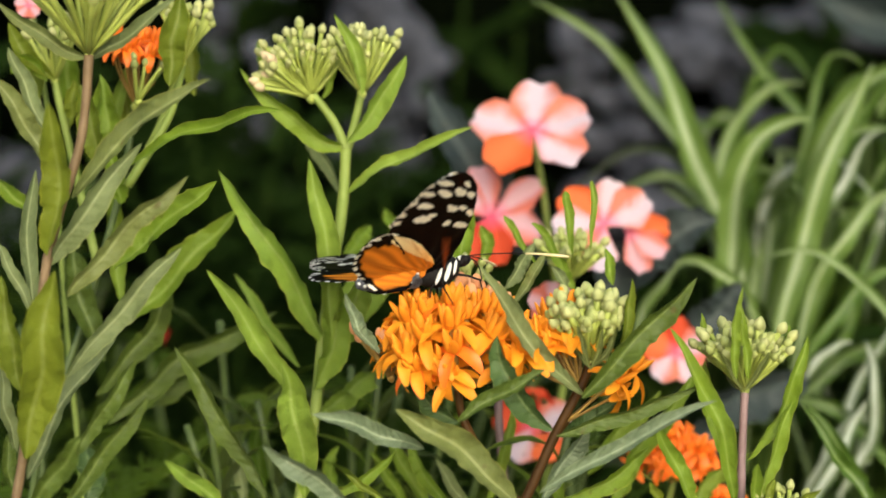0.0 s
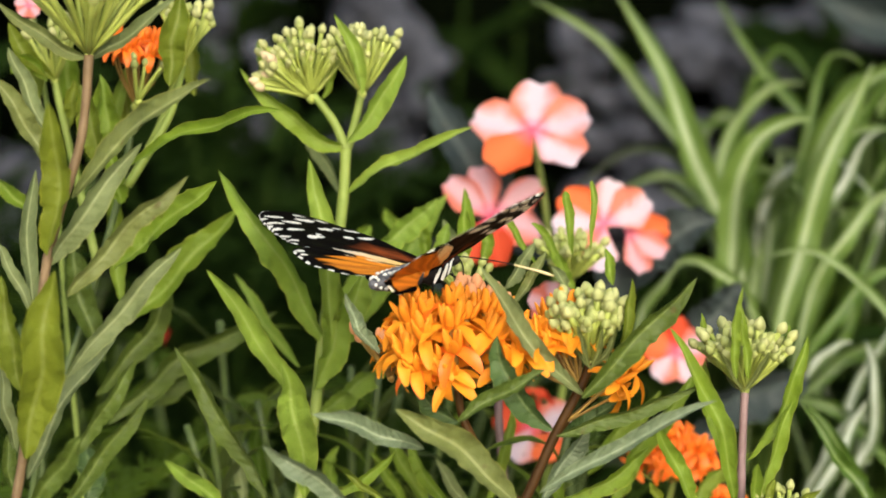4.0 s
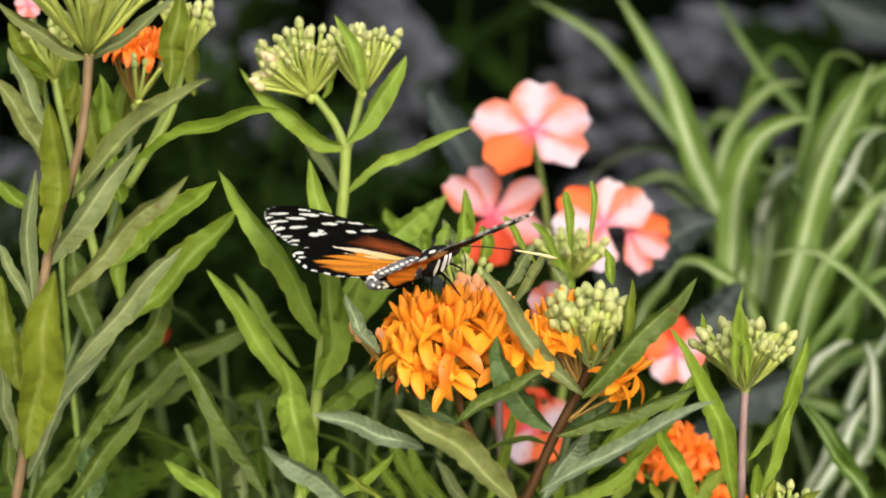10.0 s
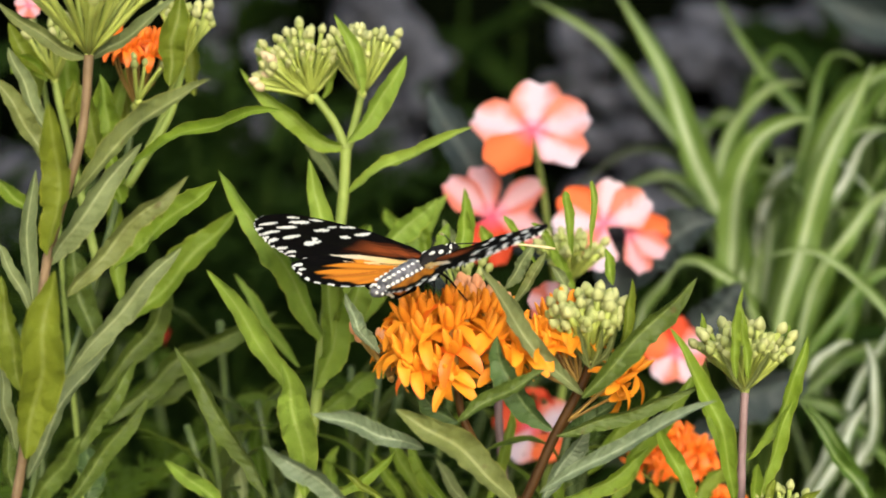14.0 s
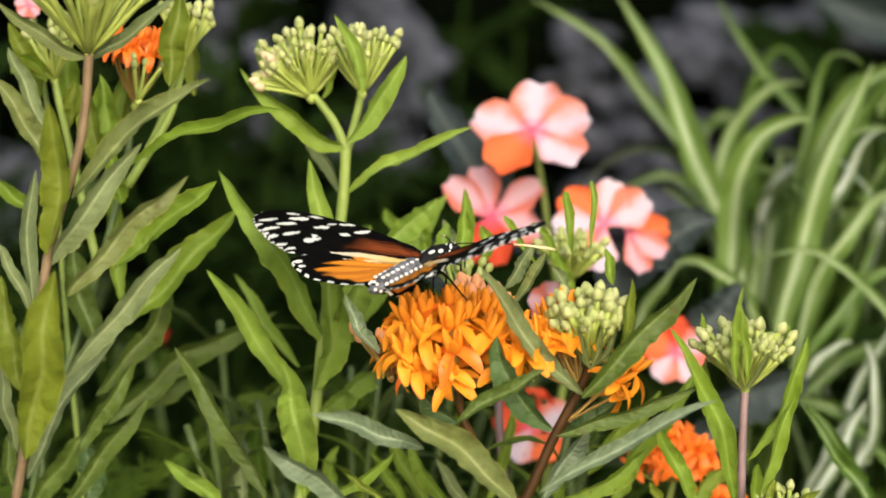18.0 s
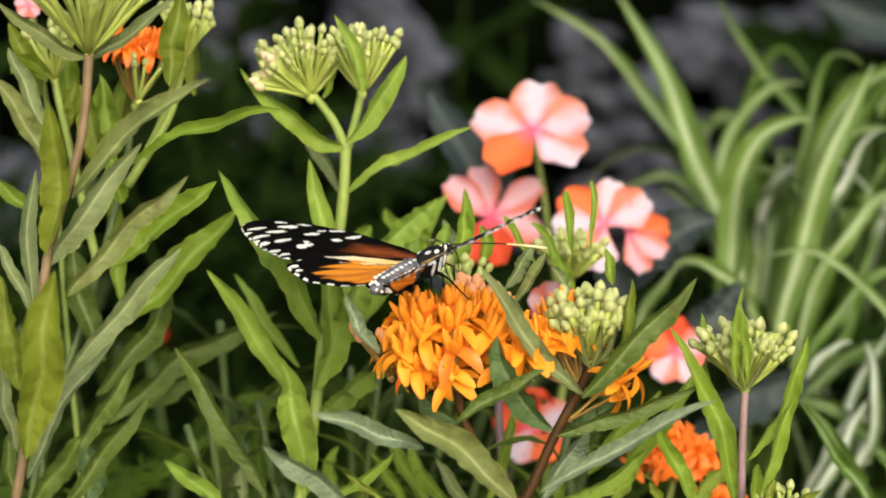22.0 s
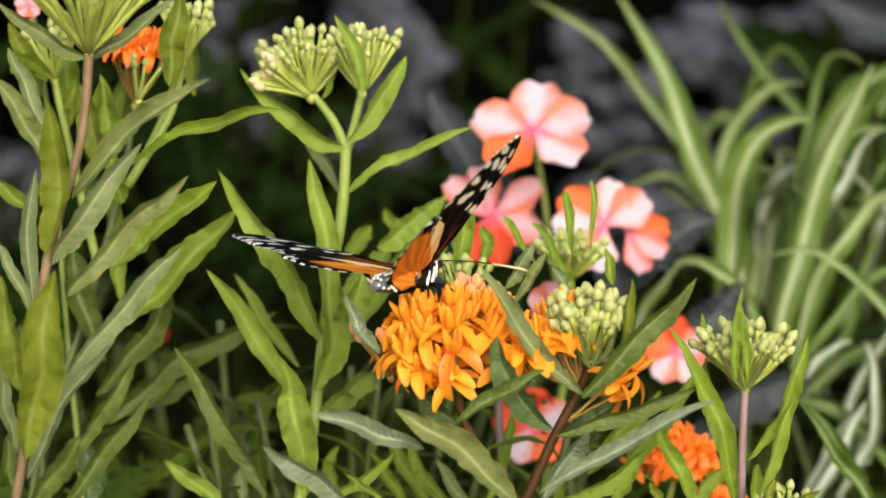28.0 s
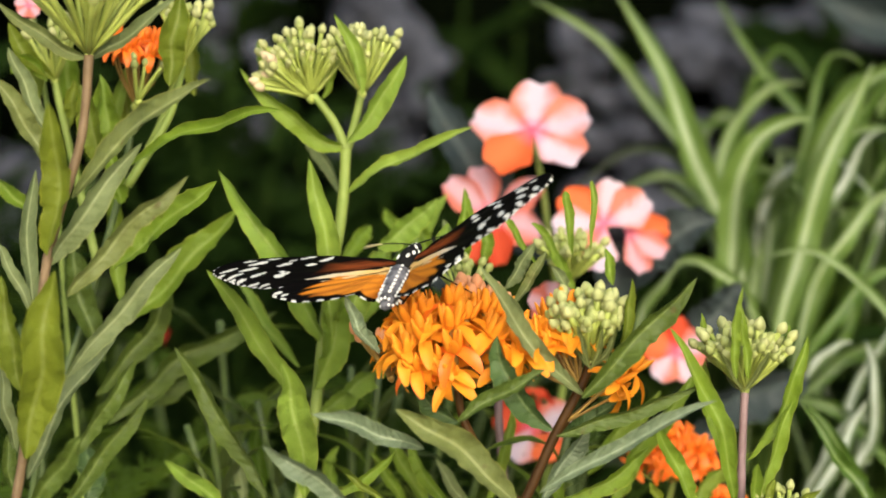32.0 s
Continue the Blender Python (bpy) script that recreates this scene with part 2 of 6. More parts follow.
def blade(path, side_of, width, profile, fold, wave, seed, along=16, across=6):
    """Vertices, faces and UVs of a leaf whose midrib is path(t)."""
    vs, fs, uv = [], [], []
    rnd = random.Random(seed)
    ph, ph2 = rnd.uniform(0, 6.28), rnd.uniform(0, 6.28)
    for i in range(along + 1):
        t = i / along
        c = path(t)
        tan = (path(min(1, t + 0.02)) - path(max(0, t - 0.02))).normalized()
        side = side_of(tan, t)
        nrm = side.cross(tan).normalized()
        w = width * profile(t) / 2
        for j in range(across + 1):
            k = 2 * j / across - 1
            rip = wave * w * abs(k) ** 1.5 * math.sin(t * 19 + ph + (1.7 if k > 0 else 0)) + wave * 0.6 * w * abs(k) * math.sin(t * 43 + ph2) + wave * 0.45 * w * abs(k) ** 3 * math.sin(t * 71 + 2 * ph + 2 * k)
            jag = 1 + (0.04 * math.sin(t * 37 + ph2 * 3) + 0.025 * math.sin(t * 83 + ph)) * (abs(k) > 0.9)
            vs.append(c + side * (k * w * jag * math.cos(fold * abs(k))) + nrm * (abs(k) * w * math.sin(fold) + rip))
            uv.append((j / across, t))
    q = across + 1
    for i in range(along):
        for j in range(across):
            fs.append((i * q + j, i * q + j + 1, (i + 1) * q + j + 1, (i + 1) * q + j))
    return vs, fs, uv


SEED = [0]


def leaf(plant, base, mid, tip, width, material, roll=0.0, profile=lance, fold=0.78, wave=0.17, twist=45.0, name="leaf"):
    SEED[0] += 1
    rnd = random.Random(SEED[0])
    tw = rnd.uniform(-twist, twist)

    def side_of(tan, t):
        s = tan.cross(FACE)
        s = s.normalized() if s.length > 1e-6 else Vector((1, 0, 0))
        return Matrix.Rotation(radians(roll + tw * (t - 0.5)), 3, tan) @ s

    # the midrib wanders a little
    length = (Vector(tip) - Vector(base)).length
    amp, f, ph, ph2 = length * rnd.uniform(0.05, 0.11), rnd.uniform(1.1, 1.9), rnd.uniform(0, 6.28), rnd.uniform(0, 6.28)
    across = (Vector(tip) - Vector(base)).cross(FACE).normalized()

    def rib(t):
        return bend(base, mid, tip, t) + t * (1 - t) * amp * (FACE * math.sin(6.28 * f * t + ph) + across * 0.7 * math.sin(6.28 * f * t + ph2))

    vs, fs, uv = blade(rib, side_of, width * 1.14, profile, fold, wave * rnd.uniform(0.6, 1.5), SEED[0], 34, 8)
    return part(name, vs, fs, material, plant, uvs=uv, origin=base)


def tube_mesh(pts, radii, sides=8):
    vs, fs = [], []
    pts = [Vector(p) for p in pts]
    up = Vector((0.3, 1, 0.1))
    for i, p in enumerate(pts):
        tan = (pts[min(i + 1, len(pts) - 1)] - pts[max(i - 1, 0)]).normalized()
        x = tan.cross(up).normalized()
        y = tan.cross(x)
        for j in range(sides):
            a = 2 * math.pi * j / sides
            vs.append(p + (x * math.cos(a) + y * math.sin(a)) * radii[i])
    for i in range(len(pts) - 1):
        for j in range(sides):
            fs.append((i * sides + j, i * sides + (j + 1) % sides, (i + 1) * sides + (j + 1) % sides, (i + 1) * sides + j))
    fs.append(tuple(range(sides))[::-1])
    fs.append(tuple(range(len(vs) - sides, len(vs))))
    return vs, fs


def smooth_line(pts, per=6):
    """A flowing line through the points."""
    pts = [Vector(p) for p in pts]
    if len(pts) == 2:
        return [pts[0].lerp(pts[1], i / per) for i in range(per + 1)]
    out = []
    for i in range(len(pts) - 1):
        a, b = pts[i], pts[i + 1]
        p, q = pts[max(0, i - 1)], pts[min(len(pts) - 1, i + 2)]
        for k in range(per):
            t = k / per
            out.append(0.5 * (2 * a + (b - p) * t + (2 * p - 5 * a + 4 * b - q) * t * t + (3 * a - p - 3 * b + q) * t ** 3))
    return out + [pts[-1]]


def stem(plant, pts, r_low, r_high, material, to_ground=False, name="stem"):
    """Points run from the foot upwards; r are half widths."""
    pts = [Vector(p) for p in pts]
    if to_ground:
        g = home(plant)
        step = pts[0] - pts[1]
        low = pts[0] + step * 1.5
        pts = [Vector((g.x, g.y, -0.01)), low.lerp(Vector((g.x, g.y, 0.0)), 0.6), low.lerp(Vector((g.x, g.y, 0.0)), 0.25), low] + pts
    line = smooth_line(pts)
    n = len(line) - 1
    rnd = random.Random(len(line) + int(pts[0].x * 1e4))
    radii = [(r_low + (r_high - r_low) * i / n) * rnd.uniform(0.94, 1.06) for i in range(n + 1)]
    vs, fs = tube_mesh(line, radii, 9)
    return part(name, vs, fs, material, plant)


# ---- flower heads ----
def pod(length, r, z0, seg=8, rings=6, pinch=0.8, skew=1.0):
    """A rounded bud on the z axis, from z0 up; skew below 1 sets its widest part lower."""
    vs, fs = [], []
    for i in range(rings + 1):
        t = i / rings
        rr = r * math.sin(math.pi * min(0.97, 0.06 + t ** skew * 0.92)) ** pinch
        for j in range(seg):
            a = 2 * math.pi * j / seg
            lob = 1 + 0.07 * math.cos(5 * a)
            vs.append(Vector((rr * lob * math.cos(a), rr * lob * math.sin(a), z0 + length * t)))
    for i in range(rings):
        for j in range(seg):
            fs.append((i * seg + j, i * seg + (j + 1) % seg, (i + 1) * seg + (j + 1) % seg, (i + 1) * seg + j))
    fs.append(tuple(range(seg))[::-1])
    fs.append(tuple(range(len(vs) - seg, len(vs))))
    return vs, fs


def join(pieces):
    vs, fs, ids = [], [], []
    for v, f, m in pieces:
        o = len(vs)
        vs += v
        fs += [tuple(i + o for i in q) for q in f]
        ids += [m] * len(f)
    return vs, fs, ids


def shared_mesh(name, pieces, materials):
    vs, fs, ids = join(pieces)
    me = bpy.data.meshes.new(name)
    me.from_pydata(vs, [], fs)
    me.polygons.foreach_set("use_smooth", [True] * len(fs))
    me.polygons.foreach_set("material_index", ids)
    for m in materials:
        me.materials.append(m)
    me.update()
    return me


def bud_mesh(name, stalk, size, bud_mat, stalk_mat):
    line = [Vector((0.04 * stalk * math.sin(3 * k / 4), 0, stalk * k / 4)) for k in range(5)]
    sv, sf = tube_mesh(line, [size * 0.36, size * 0.33, size * 0.31, size * 0.32, size * 0.38], 5)
    top = line[-1]
    bv, bf = pod(size * 1.65, size * 0.66, 0, 10, 7, 0.7, 0.9)
    bv = [v + top - Vector((0, 0, size * 0.1)) for v in bv]
    return shared_mesh(name, [(sv, sf, 1), (bv, bf, 0)], [bud_mat, stalk_mat])


def petal_strip(length, width, curve, start=35.0, seg=7):
    """Petal that starts at the origin, goes outward along x and bends down."""
    vs, fs = [], []
    ang, x, z = radians(start), 0.0, 0.0
    for i in range(seg + 1):
        t = i / seg
        w = width / 2 * max(0.08, math.sin(math.pi * (0.14 + 0.79 * t ** 1.15)) ** 0.75)
        for k in (-1, -0.5, 0, 0.5, 1):
            vs.append(Vector((x, k * w, z + abs(k) ** 1.5 * w * 0.4)))
        ang -= curve / seg
        x += length / seg * math.cos(ang)
        z += length / seg * math.sin(ang)
    for i in range(seg):
        for j in range(4):
            fs.append((i * 5 + j, i * 5 + j + 1, i * 5 + j + 6, i * 5 + j + 5))
    return vs, fs


def floret_mesh(name, stalk, size, petal_mat, hood_mat, stalk_mat, curve=115.0, seed=0, start=35.0, lean=0.0):
    """Five bent-back petals below a crown of five slim hoods, on a stalk."""
    rnd = random.Random(seed)
    # the stalk bends upright near its end
    line, p = [Vector()], Vector()
    for k in range(1, 8):
        a = radians(lean) * max(0.0, (k - 3) / 4)
        p = p + Vector((math.sin(a), 0, math.cos(a))) * stalk / 7
        line.append(p)
    pieces = [(*tube_mesh(line, [size * r for r in (0.07, 0.065, 0.06, 0.06, 0.06, 0.06, 0.07, 0.11)], 5), 2)]
    top = line[-1]
    tip = Matrix.Rotation(radians(lean), 3, "Y")
    for k in range(5):
        a = 2 * math.pi * (k + rnd.uniform(-0.14, 0.14)) / 5
        turn = tip @ Matrix.Rotation(a, 3, "Z")
        pv, pf = petal_strip(size * rnd.uniform(1.08, 1.34), size * rnd.uniform(0.40, 0.50), radians(curve + rnd.uniform(-25, 25)), start)
        pieces.append(([turn @ v + top for v in pv], pf, 0))
        hv, hf = pod(size * rnd.uniform(0.60, 0.82), size * 0.150, 0, 8, 7, 0.6, 0.8)
        lean = Matrix.Rotation(radians(rnd.uniform(6, 22)), 3, "Y") @ Matrix.Diagonal((0.6, 1.0, 1.0))
        turn2 = tip @ Matrix.Rotation(a + 0.63, 3, "Z")
        pieces.append(([turn2 @ (lean @ v + Vector((size * 0.15, 0, 0))) + top for v in hv], hf, 1))
    cv, cf = pod(size * 0.36, size * 0.12, 0, 6, 3)
    pieces.append(([tip @ v + top for v in cv], cf, 1))
    return shared_mesh(name, pieces, [petal_mat, hood_mat, stalk_mat])


def umbel(plant, hub, axis, spread, count, meshes, seed, name="bud", head="flower_head", head_label="", hub_mat=None, hub_r=0.0012, low=0.0, lift=1.0, short=0.82):
    """A head of stalked buds or florets that fan out from the hub."""
    rnd = random.Random(seed)
    axis = Vector(axis).normalized()
    hv, hf = pod(hub_r * 2.4, hub_r, -hub_r * 1.2)
    q = axis.to_track_quat("Z", "Y")
    node = part(head, [Vector(hub) + q @ v for v in hv], hf, hub_mat or PED_G, plant, head_label, origin=hub)
    golden = 2.39996
    for i in range(count):
        f = (i + 0.5) / count
        lim = math.cos(radians(spread))
        cz = 1 - f * (1 - lim)
        a = i * golden + rnd.uniform(-0.45, 0.45)
        cz = min(1.0, cz + rnd.uniform(-0.035, 0.035))
        r = math.sqrt(max(0, 1 - cz * cz))
        d = q @ Vector((r * math.cos(a), r * math.sin(a), cz))
        if d.z < low:
            continue
        s = rnd.uniform(short, 1.08) * (1 + (lift - 1) * (1 - f))
        spin = rnd.uniform(0, 6.28)
        if isinstance(meshes, dict):
            # florets hold themselves upright on bent stalks
            want = 0.75 * math.degrees(math.acos(max(-1.0, min(1.0, d.z)))) + rnd.uniform(-10, 10)
            ob = new(name, rnd.choice(meshes[min(meshes, key=lambda k: abs(k - want))]))
            x = (Vector((0, 0, 1)) - d * d.z).normalized() if d.z < 0.999 else Vector((1, 0, 0))
            m = Matrix((x, d.cross(x), d)).transposed().to_4x4() @ Matrix.Rotation(rnd.uniform(-0.5, 0.5), 4, "Z")
        else:
            ob = new(name, rnd.choice(meshes))
            m = d.to_track_quat("Z", "Y").to_matrix().to_4x4() @ Matrix.Rotation(spin, 4, "Z")
        ob.parent = node
        ob.matrix_basis = m @ Matrix.Scale(s, 4)
    return node


def single(plant, hub, tip, mesh, length, seed, name):
    """One stalked floret from hub to tip."""
    rnd = random.Random(seed)
    d = Vector(tip) - Vector(hub)
    ob = new(name, mesh)
    ob.parent = plant
    ob.matrix_basis = Matrix.Translation(Vector(hub) - home(plant)) @ d.to_track_quat("Z", "Y").to_matrix().to_4x4() @ Matrix.Rotation(rnd.uniform(0, 6.28), 4, "Z") @ Matrix.Scale(d.length / length, 4)
    return ob


BUDS = [bud_mesh("green_bud", 0.0142, 0.0018, BUD_G, PED_G), bud_mesh("cream_bud", 0.0152, 0.0019, BUD_C, PED_G), bud_mesh("small_bud", 0.0132, 0.0014, BUD_G, PED_G)]
BUDS_T = [bud_mesh("green_bud", 0.0145, 0.0014, BUD_G, PED_G), bud_mesh("cream_bud", 0.0158, 0.0016, BUD_C, PED_G), bud_mesh("cream_bud", 0.0152, 0.0014, BUD_C, PED_G)]
BUDS_B = [bud_mesh("blushed_bud", 0.0150, 0.0020, BUD_BLUSH, PED_G), bud_mesh("cream_bud", 0.0142, 0.0018, BUD_C, PED_G), bud_mesh("blushed_bud", 0.0138, 0.0018, BUD_BLUSH, PED_G)]
BUDS_S = [bud_mesh("small_green_bud", 0.0112, 0.0016, BUD_G, PED_G), bud_mesh("small_cream_bud", 0.0122, 0.0018, BUD_C, PED_G), bud_mesh("small_bud", 0.0105, 0.0015, BUD_G, PED_G)]
BUDS_H = [bud_mesh("green_bud", 0.0150, 0.0019, BUD_G, PED_G), bud_mesh("cream_bud", 0.0165, 0.0021, BUD_C, PED_G), bud_mesh("green_bud", 0.0140, 0.0018, BUD_G, PED_G)]
BUDS_L = [bud_mesh("green_bud", 0.0225, 0.0019, BUD_G, PED_G), bud_mesh("cream_bud", 0.0240, 0.0021, BUD_C, PED_G)]
BUDS_P = [bud_mesh("peach_bud", 0.012, 0.0021, BUD_P, PED_R), bud_mesh("peach_bud", 0.0132, 0.0023, BUD_P, PED_R), bud_mesh("peach_bud", 0.0108, 0.0018, BUD_P, PED_R)]
LEANS = (0.0, 18.0, 36.0, 54.0, 70.0)
FLORETS = {a: [floret_mesh("orange_floret", 0.0180, 0.0080, YELLOW, ORANGE, PED_R, 66 + 18 * k, k, 22.0, a) for k in range(3)]
           + [floret_mesh("deep_orange_floret", 0.0168, 0.0076, ORANGE_D, ORANGE, PED_R, 105, 7, 20.0, a), floret_mesh("drooping_floret", 0.0172, 0.0080, YELLOW, ORANGE, PED_R, 60, 8, 5.0, a)] for a in LEANS}
FLORETS_D = {a: [floret_mesh("deep_floret", 0.0125, 0.0060, ORANGE_D, ORANGE_D, PED_G, 95, k + 20, 20.0, a) for k in range(2)] for a in LEANS}
FLORETS_B = {a: [floret_mesh("deep_floret", 0.0180, 0.0050, ORANGE_D, ORANGE_D, PED_R, 95, k + 30, 20.0, a) for k in range(2)] for a in LEANS}

# ---- ground and the bank behind ----
gv, gf = [], []
R = [0.0, 0.4, 0.8, 1.2, 1.7, 2.4, 3.5, 6, 12, 40, 150, 800, 3000]
for i, r in enumerate(R):
    for j in range(48):
        a = 2 * math.pi * j / 48
        x, y = r * math.cos(a), r * math.sin(a)
        gv.append((x, y, 0.012 * noise.noise(Vector((x * 3, y * 3, 0))) if r < 4 else 0.0))
for i in range(len(R) - 1):
    for j in range(48):
        gf.append((i * 48 + j, i * 48 + (j + 1) % 48, (i + 1) * 48 + (j + 1) % 48, (i + 1) * 48 + j))
ground = part("ground", gv, gf, SOIL, None)
tagged(ground, "pale brown soil of the flower bed, coloured to bounce light upward", "ground", kind="structure")

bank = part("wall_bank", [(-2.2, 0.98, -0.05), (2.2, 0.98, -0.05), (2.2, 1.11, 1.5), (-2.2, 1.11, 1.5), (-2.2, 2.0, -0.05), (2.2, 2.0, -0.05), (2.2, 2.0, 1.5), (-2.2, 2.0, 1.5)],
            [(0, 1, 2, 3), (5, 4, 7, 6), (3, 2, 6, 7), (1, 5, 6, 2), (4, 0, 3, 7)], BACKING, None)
tagged(bank, "earth bank coloured near black for shade, faced with grey stones", "bank", kind="structure")


def rock_mesh(name, seed, material):
    rnd = random.Random(seed)
    bm = bmesh.new()
    bmesh.ops.create_icosphere(bm, subdivisions=2, radius=1.0)
    off = Vector((seed * 3.1, 0, 0))
    for v in bm.verts:
        p = v.co.copy()
        m = max(abs(p.x), abs(p.y), abs(p.z))
        p = p.lerp(p / m, 0.8)
        v.co = p * (1 + 0.3 * noise.noise(p * 1.6 + off))
    me = bpy.data.meshes.new(name)
    bm.to_mesh(me)
    bm.free()
    me.polygons.foreach_set("use_smooth", [True] * len(me.polygons))
    me.materials.append(material)
    return me


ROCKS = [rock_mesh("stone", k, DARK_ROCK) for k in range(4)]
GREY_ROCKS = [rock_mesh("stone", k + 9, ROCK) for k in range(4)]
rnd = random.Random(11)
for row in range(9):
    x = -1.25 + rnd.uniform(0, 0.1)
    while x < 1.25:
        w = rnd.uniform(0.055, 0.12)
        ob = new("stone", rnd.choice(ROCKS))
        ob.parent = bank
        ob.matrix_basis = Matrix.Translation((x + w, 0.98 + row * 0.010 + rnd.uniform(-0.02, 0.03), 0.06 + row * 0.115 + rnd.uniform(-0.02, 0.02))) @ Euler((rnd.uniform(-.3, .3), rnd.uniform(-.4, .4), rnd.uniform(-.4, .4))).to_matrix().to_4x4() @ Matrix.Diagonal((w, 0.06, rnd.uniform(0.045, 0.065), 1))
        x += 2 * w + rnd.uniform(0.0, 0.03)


def grey_stone(place, wide, high, lean, k):
    """A few paler, broken stones that stand out of the bank together."""
    g = random.Random(k + 40)
    for _ in range(7):
        ob = new("stone", GREY_ROCKS[g.randrange(4)])
        ob.parent = bank
        f = g.uniform(0.32, 0.62)
        off = Vector((g.uniform(-0.85, 0.85) * wide, g.uniform(-0.045, -0.02), g.uniform(-0.85, 0.85) * high))
        ob.matrix_basis = Matrix.Translation(Vector(place) + off) @ Matrix.Rotation(radians(lean + g.uniform(-40, 40)), 4, "Y") @ Matrix.Rotation(g.uniform(0, 6), 4, "Z") @ Matrix.Diagonal((wide * f * 1.25, wide * f * 0.7, high * f * 0.95, 1))


grey_stone((-0.0337, 0.9939, 0.4447), 0.02870, 0.03587, 10, 0)
grey_stone((-0.0463, 0.9847, 0.3790), 0.02511, 0.02152, -10, 1)
grey_stone((-0.1288, 0.9944, 0.4483), 0.02152, 0.03587, 20, 2)
grey_stone((-0.1467, 0.9867, 0.3932), 0.01435, 0.02152, 0, 3)
grey_stone((0.0900, 0.9927, 0.4358), 0.01973, 0.01614, -10, 4)
grey_stone((0.1044, 0.9879, 0.4021), 0.03229, 0.02152, 15, 5)
grey_stone((0.1456, 0.9944, 0.4483), 0.03946, 0.02511, 0, 6)
grey_stone((0.1851, 0.9889, 0.4092), 0.02870, 0.02870, 30, 7)
grey_stone((0.1403, 0.9847, 0.3790), 0.02511, 0.01614, 0, 8)
grey_stone((0.2282, 0.9959, 0.4589), 0.04305, 0.01435, 10, 9)
grey_stone((-0.2705, 0.9810, 0.3523), 0.02152, 0.03229, 10, 10)
grey_stone((-0.0320, 0.9909, 0.4234), 0.02152, 0.02152, 25, 14)
grey_stone((-0.0337, 0.9882, 0.4039), 0.01794, 0.01435, -15, 15)
grey_stone((-0.1091, 0.9927, 0.4358), 0.01435, 0.02152, 10, 16)
grey_stone((-0.1180, 0.9872, 0.3968), 0.01614, 0.01614, 10, 17)
grey_stone((-0.0947, 0.9810, 0.3523), 0.01435, 0.01076, 10, 18)
grey_stone((-0.0463, 0.9962, 0.4607), 0.01794, 0.01794, 25, 19)
grey_stone((0.2676, 0.9830, 0.3666), 0.02152, 0.02152, 0, 11)
grey_stone((0.1134, 0.9810, 0.3523), 0.03229, 0.02511, 0, 13)

# ---- butterfly weed, the tall leafy one with a pinkish stem ----
WEED = "butterfly weed plants"
plant_a = thing("butterfly_weed", (-0.112, -0.03, 0), "tall leafy butterfly weed with pinkish stem and green bud heads", "plant", WEED)
stem(plant_a, [(-0.1003, -0.0280, 0.3946), (-0.0987, -0.0266, 0.4043), (-0.0958, -0.0235, 0.4266), (-0.0934, -0.0205, 0.4477), (-0.0902, -0.0187, 0.4608), (-0.0855, -0.0165, 0.4763), (-0.0839, -0.0150, 0.4871), (-0.0832, -0.0135, 0.4979)], 0.00126, 0.00113, STEM_A, True)
leaf(plant_a, (-0.0964, -0.0364, 0.4063), (-0.0917, -0.0407, 0.4298), (-0.0873, -0.0452, 0.4516), 0.01211, LY, 12)
leaf(plant_a, (-0.0921, -0.0250, 0.4520), (-0.0886, -0.0299, 0.4707), (-0.0897, -0.0350, 0.4887), 0.00870, LY, -10)
leaf(plant_a, (-0.0924, -0.0203, 0.4490), (-0.0841, -0.0186, 0.4615), (-0.0706, -0.0163, 0.4776), 0.00761, LP, 25)
leaf(plant_a, (-0.0878, -0.0132, 0.4639), (-0.0719, -0.0184, 0.4810), (-0.0536, -0.0242, 0.4931), 0.00647, LO, -20)
leaf(plant_a, (-0.0876, -0.0263, 0.4425), (-0.0745, -0.0268, 0.4572), (-0.0587, -0.0273, 0.4711), 0.00665, LO, 25)
leaf(plant_a, (-0.0827, 0.0191, 0.4420), (-0.0687, 0.0158, 0.4543), (-0.0558, 0.0122, 0.4652), 0.00868, LG, -20)
leaf(plant_a, (-0.0884, -0.0240, 0.4230), (-0.0746, -0.0216, 0.4398), (-0.0613, -0.0197, 0.4533), 0.00678, LP, 20)
leaf(plant_a, (-0.0985, -0.0225, 0.3979), (-0.0907, -0.0152, 0.4138), (-0.0786, -0.0080, 0.4293), 0.00661, LP, -20)
leaf(plant_a, (-0.0974, -0.0123, 0.4342), (-0.0999, -0.0047, 0.4522), (-0.0989, 0.0027, 0.4692), 0.00521, LP, 20)
leaf(plant_a, (-0.0969, -0.0171, 0.4361), (-0.1020, -0.0133, 0.4452), (-0.1066, -0.0097, 0.4531), 0.00372, LP, 20)
leaf(plant_a, (-0.0984, -0.0294, 0.4208), (-0.1004, -0.0299, 0.4345), (-0.1020, -0.0306, 0.4481), 0.00772, LY, -10)
leaf(plant_a, (-0.0926, -0.0172, 0.4713), (-0.0980, -0.0181, 0.4827), (-0.1053, -0.0191, 0.4935), 0.00619, LO, 20)
leaf(plant_a, (-0.0918, -0.0115, 0.4758), (-0.0985, -0.0097, 0.4887), (-0.1030, -0.0082, 0.4995), 0.00502, LP, 25)
# the low leaves take the darker green in place of shade
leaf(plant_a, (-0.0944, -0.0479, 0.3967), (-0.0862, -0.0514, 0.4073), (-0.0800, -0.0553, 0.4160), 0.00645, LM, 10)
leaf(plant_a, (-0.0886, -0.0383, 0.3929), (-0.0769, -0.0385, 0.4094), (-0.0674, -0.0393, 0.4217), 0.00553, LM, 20)
